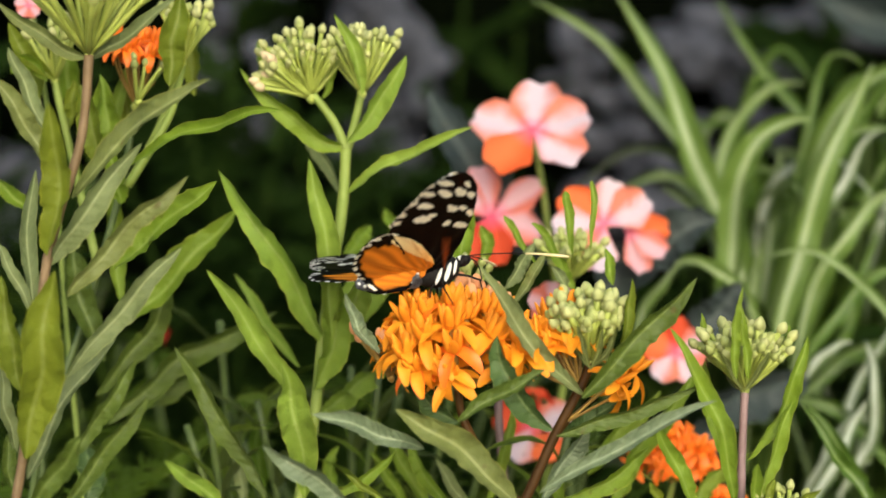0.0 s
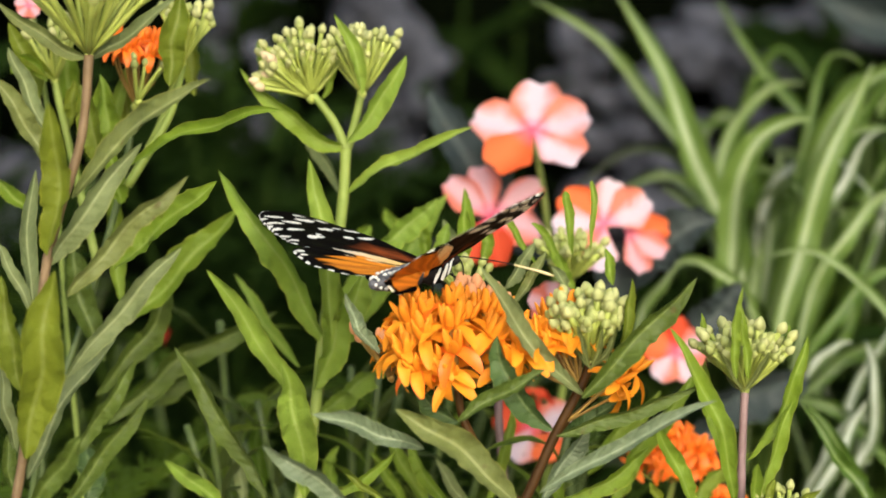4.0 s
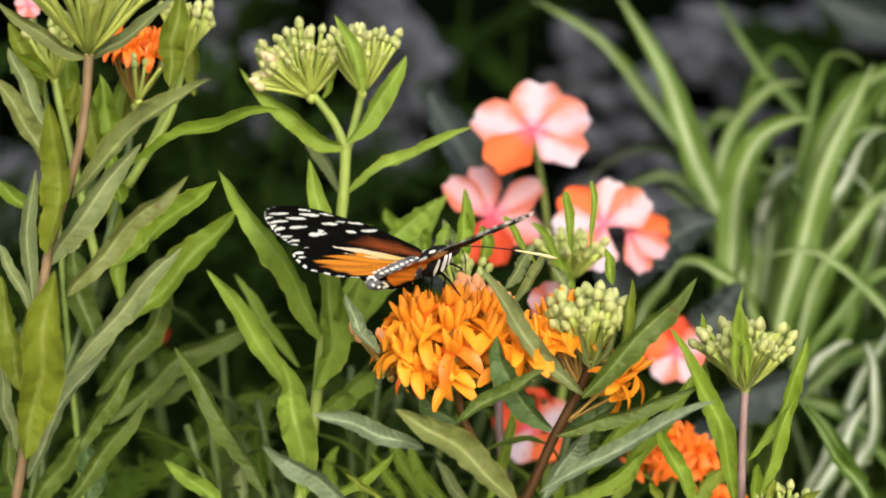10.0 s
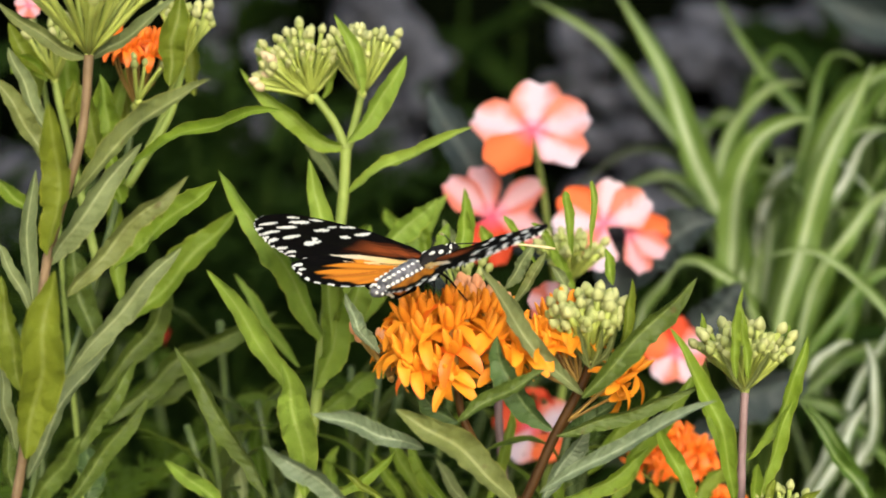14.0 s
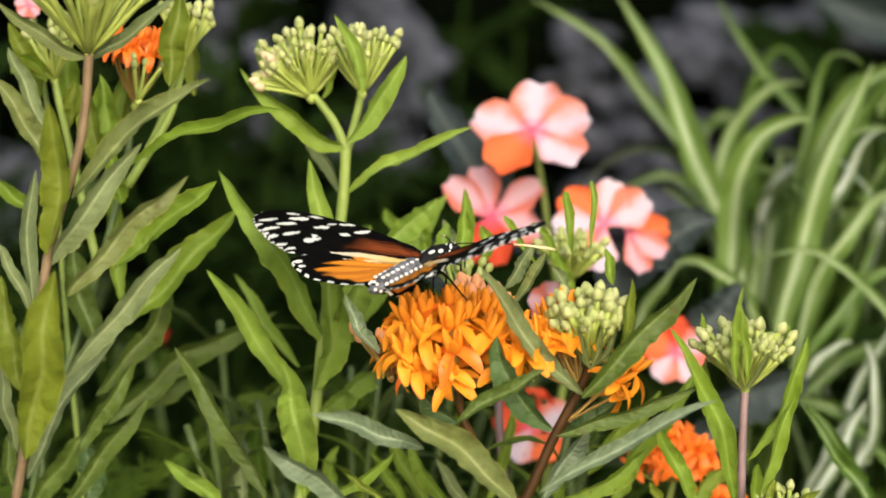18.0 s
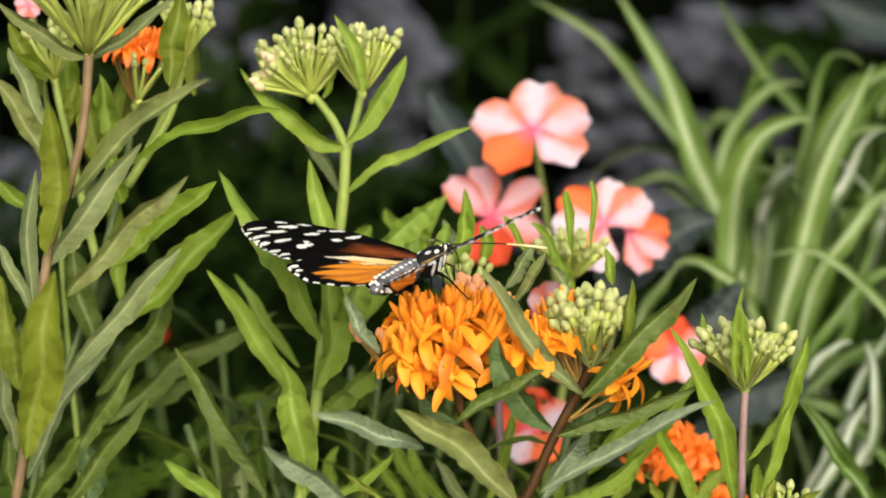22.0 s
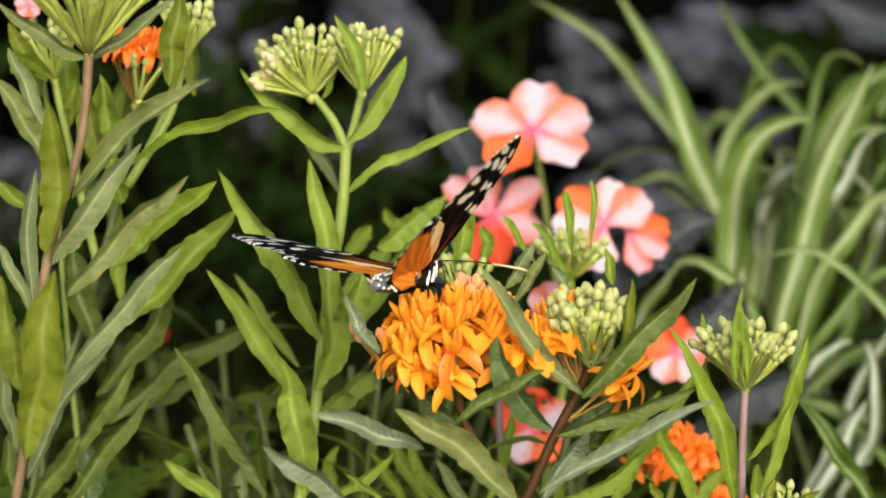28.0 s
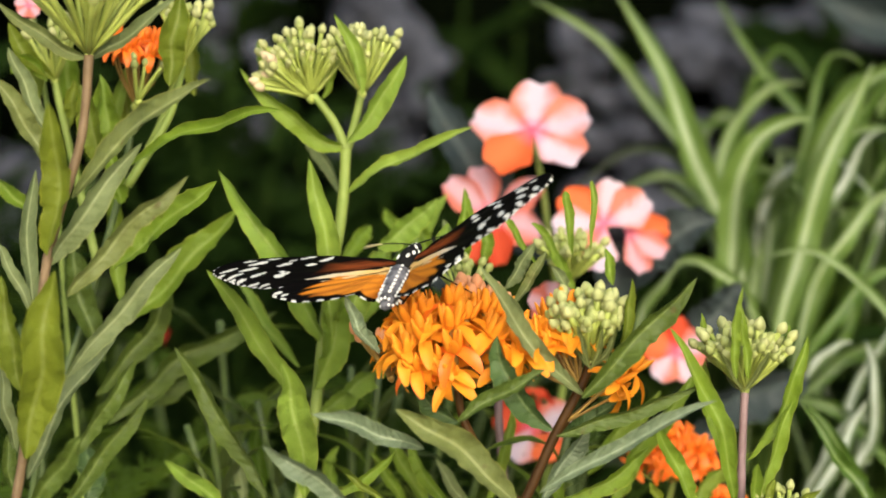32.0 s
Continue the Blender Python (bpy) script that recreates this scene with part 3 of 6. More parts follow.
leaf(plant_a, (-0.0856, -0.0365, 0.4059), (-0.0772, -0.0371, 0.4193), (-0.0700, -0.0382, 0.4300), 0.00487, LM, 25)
leaf(plant_a, (-0.1017, -0.0167, 0.4032), (-0.1044, -0.0152, 0.4138), (-0.1058, -0.0136, 0.4248), 0.00460, LP, 20)
leaf(plant_a, (-0.0836, -0.0086, 0.4967), (-0.0749, -0.0104, 0.5019), (-0.0618, -0.0115, 0.5118), 0.00433, LP, -10)
leaf(plant_a, (-0.0833, -0.0135, 0.4973), (-0.0925, -0.0155, 0.5017), (-0.1042, -0.0167, 0.5107), 0.00456, LO, -10)
leaf(plant_a, (-0.0809, 0.0326, 0.4662), (-0.0588, 0.0191, 0.4784), (-0.0391, 0.0047, 0.4834), 0.00437, LG, -15)
leaf(plant_a, (-0.1017, -0.0181, 0.3927), (-0.1039, -0.0170, 0.4007), (-0.1031, -0.0159, 0.4088), 0.00431, LM, 20)
umbel(plant_a, (-0.0832, -0.0134, 0.4981), (0.05, -0.1, 1), 50, 44, BUDS_L, 3, head_label="loose head of green buds on long stalks", hub_r=0.00119, low=0.1)

# ---- the butterfly weeds behind it ----
plant_b = thing("butterfly_weed", (-0.108, 0.06, 0), "butterfly weed with green buds and orange florets", "plant", WEED)
stem(plant_b, [(-0.0948, 0.0520, 0.4247), (-0.0851, 0.0568, 0.4588), (-0.0826, 0.0590, 0.4743), (-0.0814, 0.0597, 0.4798)], 0.00105, 0.00090, STEM_U, True)
stem(plant_b, [(-0.0904, 0.0487, 0.4373), (-0.1000, 0.0544, 0.4777), (-0.1020, 0.0557, 0.4870)], 0.00119, 0.00089, STEM_G, False)
stem(plant_b, [(-0.0830, 0.0518, 0.4594), (-0.0751, 0.0538, 0.4738), (-0.0689, 0.0563, 0.4914)], 0.00119, 0.00089, STEM_G, False)
stem(plant_b, [(-0.0817, 0.0419, 0.4605), (-0.0708, 0.0444, 0.4786), (-0.0675, 0.0462, 0.4916)], 0.00132, 0.00102, STEM_G, False)
umbel(plant_b, (-0.1020, 0.0557, 0.4870), (-0.05, 0, 1), 36, 18, BUDS, 5, head_label="head of green stalked buds", hub_r=0.00119)
umbel(plant_b, (-0.0686, 0.0563, 0.4914), (0.15, 0, 1), 36, 18, BUDS, 6, head_label="head of green stalked buds", hub_r=0.00119)
umbel(plant_b, (-0.0808, 0.0547, 0.4802), (0.12, -0.1, 1), 38, 18, FLORETS_B, 7, name="floret", head_label="head of small deep orange florets", hub_r=0.00119)
umbel(plant_b, (-0.0788, 0.0449, 0.4822), (0.2, -0.1, 1), 40, 6, BUDS_S, 8, head_label="green stalked buds", hub_r=0.00117)
leaf(plant_b, (-0.0870, 0.0500, 0.4640), (-0.0876, 0.0500, 0.4766), (-0.0894, 0.0500, 0.4889), 0.0060, LL, 12)
leaf(plant_b, (-0.0988, 0.0550, 0.4725), (-0.0974, 0.0550, 0.4799), (-0.0968, 0.0550, 0.4873), 0.0045, LY, -10)
leaf(plant_b, (-0.0868, 0.0600, 0.4735), (-0.0855, 0.0600, 0.4825), (-0.0839, 0.0600, 0.4900), 0.0042, LL, 10)
leaf(plant_b, (-0.0702, 0.0405, 0.4866), (-0.0693, 0.0420, 0.4977), (-0.0670, 0.0438, 0.5102), 0.00854, LY, 10)
leaf(plant_b, (-0.0895, 0.0426, 0.4660), (-0.0905, 0.0440, 0.4757), (-0.0941, 0.0456, 0.4868), 0.00772, LY, -10)
leaf(plant_b, (-0.0872, 0.0474, 0.4640), (-0.0872, 0.0487, 0.4731), (-0.0890, 0.0508, 0.4879), 0.01047, LG, -10)
leaf(plant_b, (-0.0838, 0.0462, 0.4556), (-0.0850, 0.0446, 0.4617), (-0.0868, 0.0435, 0.4721), 0.00608, LG, 15)
leaf(plant_b, (-0.1125, 0.0509, 0.4891), (-0.1081, 0.0513, 0.4920), (-0.1030, 0.0506, 0.4869), 0.00598, LG, 10)
leaf(plant_b, (-0.1012, 0.0507, 0.4874), (-0.1089, 0.0517, 0.4942), (-0.1133, 0.0528, 0.5022), 0.00539, LY, 10)
leaf(plant_b, (-0.1075, 0.0510, 0.4535), (-0.1127, 0.0514, 0.4564), (-0.1170, 0.0521, 0.4616), 0.00543, LG, 10)
leaf(plant_b, (-0.0845, 0.0474, 0.4278), (-0.0866, 0.0547, 0.4440), (-0.0872, 0.0617, 0.4582), 0.00607, LG, 10)
leaf(plant_b, (-0.0867, 0.0464, 0.4211), (-0.0689, 0.0487, 0.4373), (-0.0540, 0.0510, 0.4535), 0.00953, LG, -15)
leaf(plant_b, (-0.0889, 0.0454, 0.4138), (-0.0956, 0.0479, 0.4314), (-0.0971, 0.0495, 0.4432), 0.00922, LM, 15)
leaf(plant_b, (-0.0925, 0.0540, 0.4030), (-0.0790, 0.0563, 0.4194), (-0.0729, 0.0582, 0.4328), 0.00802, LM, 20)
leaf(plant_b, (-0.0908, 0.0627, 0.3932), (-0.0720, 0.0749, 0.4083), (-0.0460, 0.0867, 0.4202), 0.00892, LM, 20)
leaf(plant_b, (-0.1076, 0.0650, 0.4813), (-0.1109, 0.0663, 0.4903), (-0.1136, 0.0675, 0.4992), 0.00949, LY, 10)
leaf(plant_b, (-0.0832, 0.0631, 0.4679), (-0.0841, 0.0646, 0.4784), (-0.0847, 0.0660, 0.4884), 0.00704, LY, -10)
leaf(plant_b, (-0.1000, 0.0744, 0.4768), (-0.1019, 0.0759, 0.4874), (-0.1009, 0.0772, 0.4964), 0.00776, LG, 10)
leaf(plant_b, (-0.0671, 0.0751, 0.4813), (-0.0682, 0.0768, 0.4934), (-0.0661, 0.0783, 0.5040), 0.00683, LY, -10)
leaf(plant_b, (-0.0877, 0.0893, 0.3667), (-0.0746, 0.0959, 0.3782), (-0.0635, 0.1017, 0.3829), 0.00616, LU, 20)
leaf(plant_b, (-0.0860, 0.0732, 0.3960), (-0.0757, 0.0788, 0.3996), (-0.0691, 0.0843, 0.4033), 0.00665, LM, 20)
leaf(plant_b, (-0.0913, 0.0205, 0.3804), (-0.0905, 0.0266, 0.3878), (-0.0927, 0.0325, 0.3939), 0.00884, LD, 10)

# ---- the one with twin green heads ----
plant_c = thing("butterfly_weed", (-0.035, 0.04, 0), "butterfly weed with twin heads of pale green buds", "plant", WEED)
stem(plant_c, [(-0.0377, 0.0404, 0.3779), (-0.0338, 0.0433, 0.3991), (-0.0309, 0.0471, 0.4255), (-0.0267, 0.0508, 0.4520), (-0.0255, 0.0532, 0.4694)], 0.00163, 0.00148, STEM_G, True)
stem(plant_c, [(-0.0255, 0.0531, 0.4688), (-0.0288, 0.0542, 0.4763), (-0.0344, 0.0552, 0.4835)], 0.00134, 0.00104, STEM_G, False)
stem(plant_c, [(-0.0255, 0.0531, 0.4688), (-0.0240, 0.0537, 0.4726), (-0.0214, 0.0552, 0.4836)], 0.00134, 0.00104, STEM_G, False)
umbel(plant_c, (-0.0347, 0.0551, 0.4826), (-0.16, 0.1, 1), 50, 92, BUDS_T, 13, short=0.66, lift=1.14, head_label="rounded head of pale green buds", hub_r=0.00148, low=0.2)
umbel(plant_c, (-0.0212, 0.0552, 0.4835), (0.0, 0.1, 1), 40, 62, BUDS_T, 14, short=0.66, lift=1.1, head_label="rounded head of pale green buds", hub_r=0.00134, low=0.2)
umbel(plant_c, (-0.0347, 0.0548, 0.4826), (-0.85, -0.3, 0.62), 26, 16, BUDS_B, 15, head_label="side cluster of blushed buds", hub_r=0.0012, low=0.1)
leaf(plant_c, (-0.0255, 0.0532, 0.4694), (-0.0368, 0.0515, 0.4750), (-0.0530, 0.0511, 0.4904), 0.00629, LG, -20)
leaf(plant_c, (-0.0250, 0.0484, 0.4713), (-0.0164, 0.0474, 0.4820), (-0.0095, 0.0466, 0.4942), 0.00687, LL, 20)
leaf(plant_c, (-0.0255, 0.0515, 0.4569), (-0.0116, 0.0453, 0.4668), (0.0080, 0.0390, 0.4763), 0.00441, LL, -30)
leaf(plant_c, (-0.0288, 0.0400, 0.4208), (-0.0307, 0.0400, 0.4460), (-0.0346, 0.0400, 0.4680), 0.00740, LL, 10)
leaf(plant_c, (-0.0274, 0.0614, 0.4560), (-0.0329, 0.0705, 0.4664), (-0.0401, 0.0790, 0.4730), 0.00486, LP, -20)
leaf(plant_c, (-0.0211, 0.0452, 0.4840), (-0.0227, 0.0440, 0.4940), (-0.0280, 0.0431, 0.5050), 0.00452, LL, 15)
leaf(plant_c, (-0.0306, 0.0459, 0.4175), (-0.0417, 0.0415, 0.4399), (-0.0577, 0.0375, 0.4651), 0.00820, LL, -15)
leaf(plant_c, (-0.0374, 0.0388, 0.4030), (-0.0479, 0.0339, 0.4219), (-0.0603, 0.0290, 0.4407), 0.00694, LL, 15)
leaf(plant_c, (-0.0388, 0.0649, 0.4086), (-0.0487, 0.0690, 0.4203), (-0.0570, 0.0733, 0.4330), 0.00457, LL, 20)
leaf(plant_c, (-0.0332, -0.0133, 0.3915), (-0.0349, -0.0180, 0.4120), (-0.0380, -0.0235, 0.4262), 0.01004, LL, 8)
leaf(plant_c, (-0.0444, 0.0305, 0.3794), (-0.0566, 0.0310, 0.4009), (-0.0691, 0.0312, 0.4204), 0.00651, LM, -20)
leaf(plant_c, (-0.0337, 0.0420, 0.4069), (-0.0283, 0.0420, 0.4227), (-0.0285, 0.0420, 0.4386), 0.00952, LL, 10)
leaf(plant_c, (-0.0344, 0.0530, 0.3958), (-0.0250, 0.0616, 0.4030), (-0.0129, 0.0700, 0.4092), 0.00746, LL, 20)
leaf(plant_c, (-0.0510, -0.0284, 0.3918), (-0.0578, -0.0323, 0.3995), (-0.0644, -0.0365, 0.4060), 0.00490, LL, 15)
leaf(plant_c, (-0.0434, 0.0751, 0.4813), (-0.0482, 0.0787, 0.4887), (-0.0502, 0.0822, 0.4962), 0.00436, LG, 10)
leaf(plant_c, (-0.0318, 0.0550, 0.4821), (-0.0297, 0.0582, 0.4871), (-0.0283, 0.0618, 0.4943), 0.00272, LG, 10)
leaf(plant_c, (-0.0267, 0.0758, 0.4144), (-0.0132, 0.0860, 0.4333), (0.0013, 0.0962, 0.4522), 0.00780, LL, 15)
leaf(plant_c, (-0.0077, 0.0894, 0.4392), (-0.0137, 0.0925, 0.4432), (-0.0162, 0.0957, 0.4481), 0.00449, LG, 10)
leaf(plant_c, (-0.0270, 0.0786, 0.4344), (-0.0238, 0.0844, 0.4399), (-0.0202, 0.0900, 0.4440), 0.00603, LG, 10)
leaf(plant_c, (0.0045, 0.0350, 0.4357), (0.0049, 0.0350, 0.4467), (0.0058, 0.0360, 0.4565), 0.0056, LG, 10)
leaf(plant_c, (-0.0174, 0.0560, 0.4423), (-0.0093, 0.0560, 0.4483), (-0.0015, 0.0560, 0.4556), 0.0085, LL, 15)
leaf(plant_c, (-0.0035, 0.0450, 0.4394), (0.0000, 0.0450, 0.4453), (0.0013, 0.0460, 0.4504), 0.0045, LL, -10)
umbel(plant_c, (0.0055, 0.0300, 0.4306), (0, 0, 1), 40, 16, BUDS_S, 19, head_label="half-hidden head of pale green buds", hub_r=0.0011)
leaf(plant_c, (-0.0318, 0.0668, 0.4222), (-0.0207, 0.0757, 0.4317), (-0.0147, 0.0842, 0.4383), 0.00736, LL, -15)
leaf(plant_c, (-0.0152, -0.0085, 0.4255), (-0.0203, -0.0100, 0.4324), (-0.0233, -0.0113, 0.4411), 0.00433, LB, 20)
leaf(plant_c, (-0.0045, -0.0263, 0.4063), (-0.0176, -0.0306, 0.4117), (-0.0303, -0.0350, 0.4165), 0.00599, LB, 15)
leaf(plant_c, (-0.0302, 0.0430, 0.4142), (-0.0249, 0.0430, 0.4262), (-0.0205, 0.0430, 0.4382), 0.00993, LL, 12)
leaf(plant_c, (-0.0541, 0.0594, 0.3700), (-0.0551, 0.0633, 0.3793), (-0.0579, 0.0668, 0.3863), 0.00471, LP, 12)
leaf(plant_c, (-0.0281, 0.0594, 0.3700), (-0.0305, 0.0633, 0.3793), (-0.0283, 0.0668, 0.3863), 0.00471, LG, -12)
leaf(plant_c, (-0.0494, 0.0791, 0.3659), (-0.0522, 0.0862, 0.3804), (-0.0501, 0.0926, 0.3904), 0.00584, LU, 12)
leaf(plant_c, (-0.0188, -0.0383, 0.3929), (-0.0303, -0.0419, 0.4035), (-0.0410, -0.0458, 0.4114), 0.00616, LB, -15)

# ---- the flowering one ----
plant_d = thing("butterfly_weed", (0.025, -0.005, 0), "flowering butterfly weed with orange heads and a green bud head", "plant", WEED)
stem(plant_d, [(0.0199, -0.0133, 0.3910), (0.0233, -0.0123, 0.3983), (0.0273, -0.0111, 0.4070), (0.0335, -0.0095, 0.4185), (0.0355, -0.0087, 0.4239)], 0.00150, 0.00116, STEM_B, True)
stem(plant_d, [(0.0159, -0.0084, 0.3904), (0.0091, -0.0069, 0.4012), (0.0047, -0.0057, 0.4097), (0.0033, -0.0044, 0.4186)], 0.00123, 0.00096, STEM_B, False)
stem(plant_d, [(0.0274, -0.0091, 0.4066), (0.0302, -0.0087, 0.4100), (0.0311, -0.0086, 0.4107)], 0.00123, 0.00096, STEM_B, False)
umbel(plant_d, (0.0030, -0.0043, 0.4197), (-0.10, -0.25, 1), 106, 54, FLORETS, 23, name="floret", head_label="dense head of bright orange florets", hub_r=0.00137, hub_mat=PED_R, low=-0.32)
umbel(plant_d, (0.0333, -0.0075, 0.4167), (-0.60, 0.12, 0.78), 40, 22, FLORETS, 24, name="floret", head_label="head of bright orange florets", hub_r=0.00137, hub_mat=PED_R, low=0.05)
single(plant_d, (0.0301, -0.0107, 0.4097), (0.0413, -0.0142, 0.4205), FLORETS[0.0][0], 0.0185, 1, "floret")
single(plant_d, (0.0301, -0.0107, 0.4097), (0.0447, -0.0080, 0.4221), FLORETS[0.0][1], 0.0185, 2, "floret")
single(plant_d, (0.0301, -0.0107, 0.4097), (0.0420, -0.0049, 0.4148), FLORETS[0.0][2], 0.0185, 3, "floret")
umbel(plant_d, (0.0082, 0.0100, 0.4254), (0.0, -0.1, 1), 36, 34, BUDS_P, 25, head_label="cluster of peach-coloured buds", hub_r=0.00123, hub_mat=PED_R)
umbel(plant_d, (-0.0127, -0.0004, 0.4184), (-0.3, -0.1, 1), 28, 5, BUDS_P, 26, head_label="peach-coloured buds", hub_r=0.00110, hub_mat=PED_R)
umbel(plant_d, (0.0355, -0.0087, 0.4239), (-0.03, -0.12, 1), 41, 125, BUDS_H, 27, short=0.74, head_label="tight head of pale green buds", hub_r=0.00137, low=0.1)
leaf(plant_d, (0.0335, -0.0148, 0.4168), (0.0192, -0.0201, 0.4325), (0.0086, -0.0253, 0.4497), 0.00579, LP, 15)
leaf(plant_d, (0.0261, -0.0179, 0.4089), (0.0162, -0.0194, 0.4198), (0.0128, -0.0207, 0.4323), 0.00804, LD, -15)
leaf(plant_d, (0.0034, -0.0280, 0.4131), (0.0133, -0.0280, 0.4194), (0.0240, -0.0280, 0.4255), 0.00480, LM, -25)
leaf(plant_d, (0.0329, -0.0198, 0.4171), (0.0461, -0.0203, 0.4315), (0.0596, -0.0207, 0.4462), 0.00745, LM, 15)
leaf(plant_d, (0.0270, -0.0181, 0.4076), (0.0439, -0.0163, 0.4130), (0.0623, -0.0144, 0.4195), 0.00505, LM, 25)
leaf(plant_d, (0.0227, -0.0278, 0.3961), (0.0429, -0.0311, 0.4087), (0.0635, -0.0346, 0.4196), 0.00494, LB, -25)
leaf(plant_d, (0.0174, -0.0282, 0.3931), (0.0041, -0.0313, 0.4067), (-0.0113, -0.0348, 0.4177), 0.00899, LO, 15)
leaf(plant_d, (0.0038, -0.0098, 0.4093), (-0.0012, -0.0074, 0.4114), (-0.0066, -0.0046, 0.4170), 0.00623, LD, -15)
leaf(plant_d, (0.0154, 0.0184, 0.4373), (0.0193, 0.0192, 0.4431), (0.0230, 0.0200, 0.4489), 0.00440, LP, 15)
leaf(plant_d, (0.0170, 0.0129, 0.4339), (0.0226, 0.0139, 0.4411), (0.0257, 0.0148, 0.4475), 0.00359, LO, -20)
leaf(plant_d, (0.0426, -0.0131, 0.4285), (0.0441, -0.0145, 0.4366), (0.0448, -0.0158, 0.4451), 0.00334, LY, 15)
leaf(plant_d, (0.0306, 0.0184, 0.4373), (0.0295, 0.0188, 0.4401), (0.0272, 0.0192, 0.4430), 0.00352, LP, 15)
leaf(plant_d, (0.0243, -0.0036, 0.3885), (0.0300, 0.0002, 0.3975), (0.0364, 0.0038, 0.4050), 0.00650, LB, 20)
leaf(plant_d, (0.0301, 0.0014, 0.3880), (0.0413, 0.0020, 0.3921), (0.0510, 0.0031, 0.4004), 0.00594, LG, 20)
leaf(plant_d, (-0.0317, 0.0113, 0.3867), (-0.0204, 0.0117, 0.3898), (-0.0119, 0.0128, 0.3975), 0.00381, LG, 15)
leaf(plant_d, (-0.0125, -0.0282, 0.3931), (-0.0191, -0.0275, 0.3977), (-0.0228, -0.0271, 0.4009), 0.00216, LY, 10)
leaf(plant_d, (-0.0029, 0.0498, 0.3732), (-0.0104, 0.0513, 0.3836), (-0.0142, 0.0527, 0.3940), 0.00530, LG, 15)
leaf(plant_d, (0.0024, 0.0399, 0.3748), (-0.0048, 0.0413, 0.3844), (-0.0092, 0.0426, 0.3939), 0.00461, LG, -15)
leaf(plant_d, (-0.0098, 0.0594, 0.3700), (-0.0144, 0.0606, 0.3783), (-0.0197, 0.0617, 0.3859), 0.00404, LG, 10)
leaf(plant_d, (0.0082, 0.0302, 0.3773), (0.0023, 0.0311, 0.3838), (-0.0018, 0.0321, 0.3907), 0.00416, LP, 10)
leaf(plant_d, (0.0105, 0.0399, 0.3748), (0.0162, 0.0421, 0.3903), (0.0180, 0.0437, 0.4017), 0.00395, LG, 12)
leaf(plant_d, (0.0321, 0.0399, 0.3748), (0.0298, 0.0411, 0.3829), (0.0335, 0.0421, 0.3903), 0.00455, LG, 12)
leaf(plant_d, (0.0353, -0.0119, 0.4228), (0.0308, -0.0131, 0.4288), (0.0285, -0.0141, 0.4358), 0.00210, LO, 15)
leaf(plant_d, (0.0353, -0.0119, 0.4228), (0.0402, -0.0131, 0.4288), (0.0417, -0.0141, 0.4361), 0.00210, LO, -15)
leaf(plant_d, (0.0350, -0.0179, 0.4235), (0.0328, -0.0210, 0.4302), (0.0315, -0.0243, 0.4355), 0.00176, LO, 10)
leaf(plant_d, (0.0350, -0.0179, 0.4235), (0.0370, -0.0210, 0.4296), (0.0373, -0.0243, 0.4349), 0.00176, LO, -10)
leaf(plant_d, (0.0276, -0.0063, 0.4053), (0.0358, -0.0058, 0.4087), (0.0434, -0.0049, 0.4148), 0.00584, LD, -20)

# ---- a bud head on a pinkish stem behind the flowers ----
plant_e = thing("butterfly_weed", (0.02, 0.045, 0), "slender butterfly weed with a small green bud head", "plant", WEED)
stem(plant_e, [(0.0167, 0.0501, 0.3755), (0.0148, 0.0534, 0.3985), (0.0160, 0.0550, 0.4105), (0.0265, 0.0569, 0.4239), (0.0338, 0.0583, 0.4336)], 0.00136, 0.00105, STEM_P, True)
umbel(plant_e, (0.0341, 0.0642, 0.4325), (0.0, -0.1, 1), 50, 64, BUDS_S, 31, short=0.74, head_label="small head of green buds", hub_r=0.00117, low=0.2)
leaf(plant_e, (0.0329, 0.0304, 0.4441), (0.0317, 0.0311, 0.4557), (0.0309, 0.0318, 0.4604), 0.00322, LG, 10)
leaf(plant_e, (0.0375, 0.0306, 0.4450), (0.0381, 0.0314, 0.4577), (0.0379, 0.0322, 0.4632), 0.00234, LG, 10)
leaf(plant_e, (0.0433, 0.0284, 0.4367), (0.0422, 0.0291, 0.4417), (0.0413, 0.0297, 0.4460), 0.00351, LG, 10)
leaf(plant_e, (0.0246, 0.0397, 0.4401), (0.0181, 0.0403, 0.4492), (0.0158, 0.0408, 0.4531), 0.00238, LG, 10)
leaf(plant_e, (0.0316, 0.0394, 0.4390), (0.0265, 0.0400, 0.4475), (0.0228, 0.0405, 0.4511), 0.00267, LG, 10)
leaf(plant_e, (0.0061, 0.0493, 0.4417), (0.0062, 0.0506, 0.4505), (0.0056, 0.0517, 0.4589), 0.00422, LG, 10)
leaf(plant_e, (0.0046, 0.0492, 0.4410), (0.0019, 0.0500, 0.4464), (0.0000, 0.0506, 0.4507), 0.00332, LP, 10)
leaf(plant_e, (0.0099, 0.0588, 0.4373), (0.0115, 0.0596, 0.4433), (0.0099, 0.0603, 0.4478), 0.00459, LG, 10)
leaf(plant_e, (0.0350, 0.0479, 0.4314), (0.0306, 0.0489, 0.4388), (0.0284, 0.0495, 0.4432), 0.00392, LG, 10)
leaf(plant_e, (-0.0036, 0.0588, 0.4373), (-0.0054, 0.0599, 0.4448), (-0.0063, 0.0603, 0.4478), 0.00459, LG, 10)

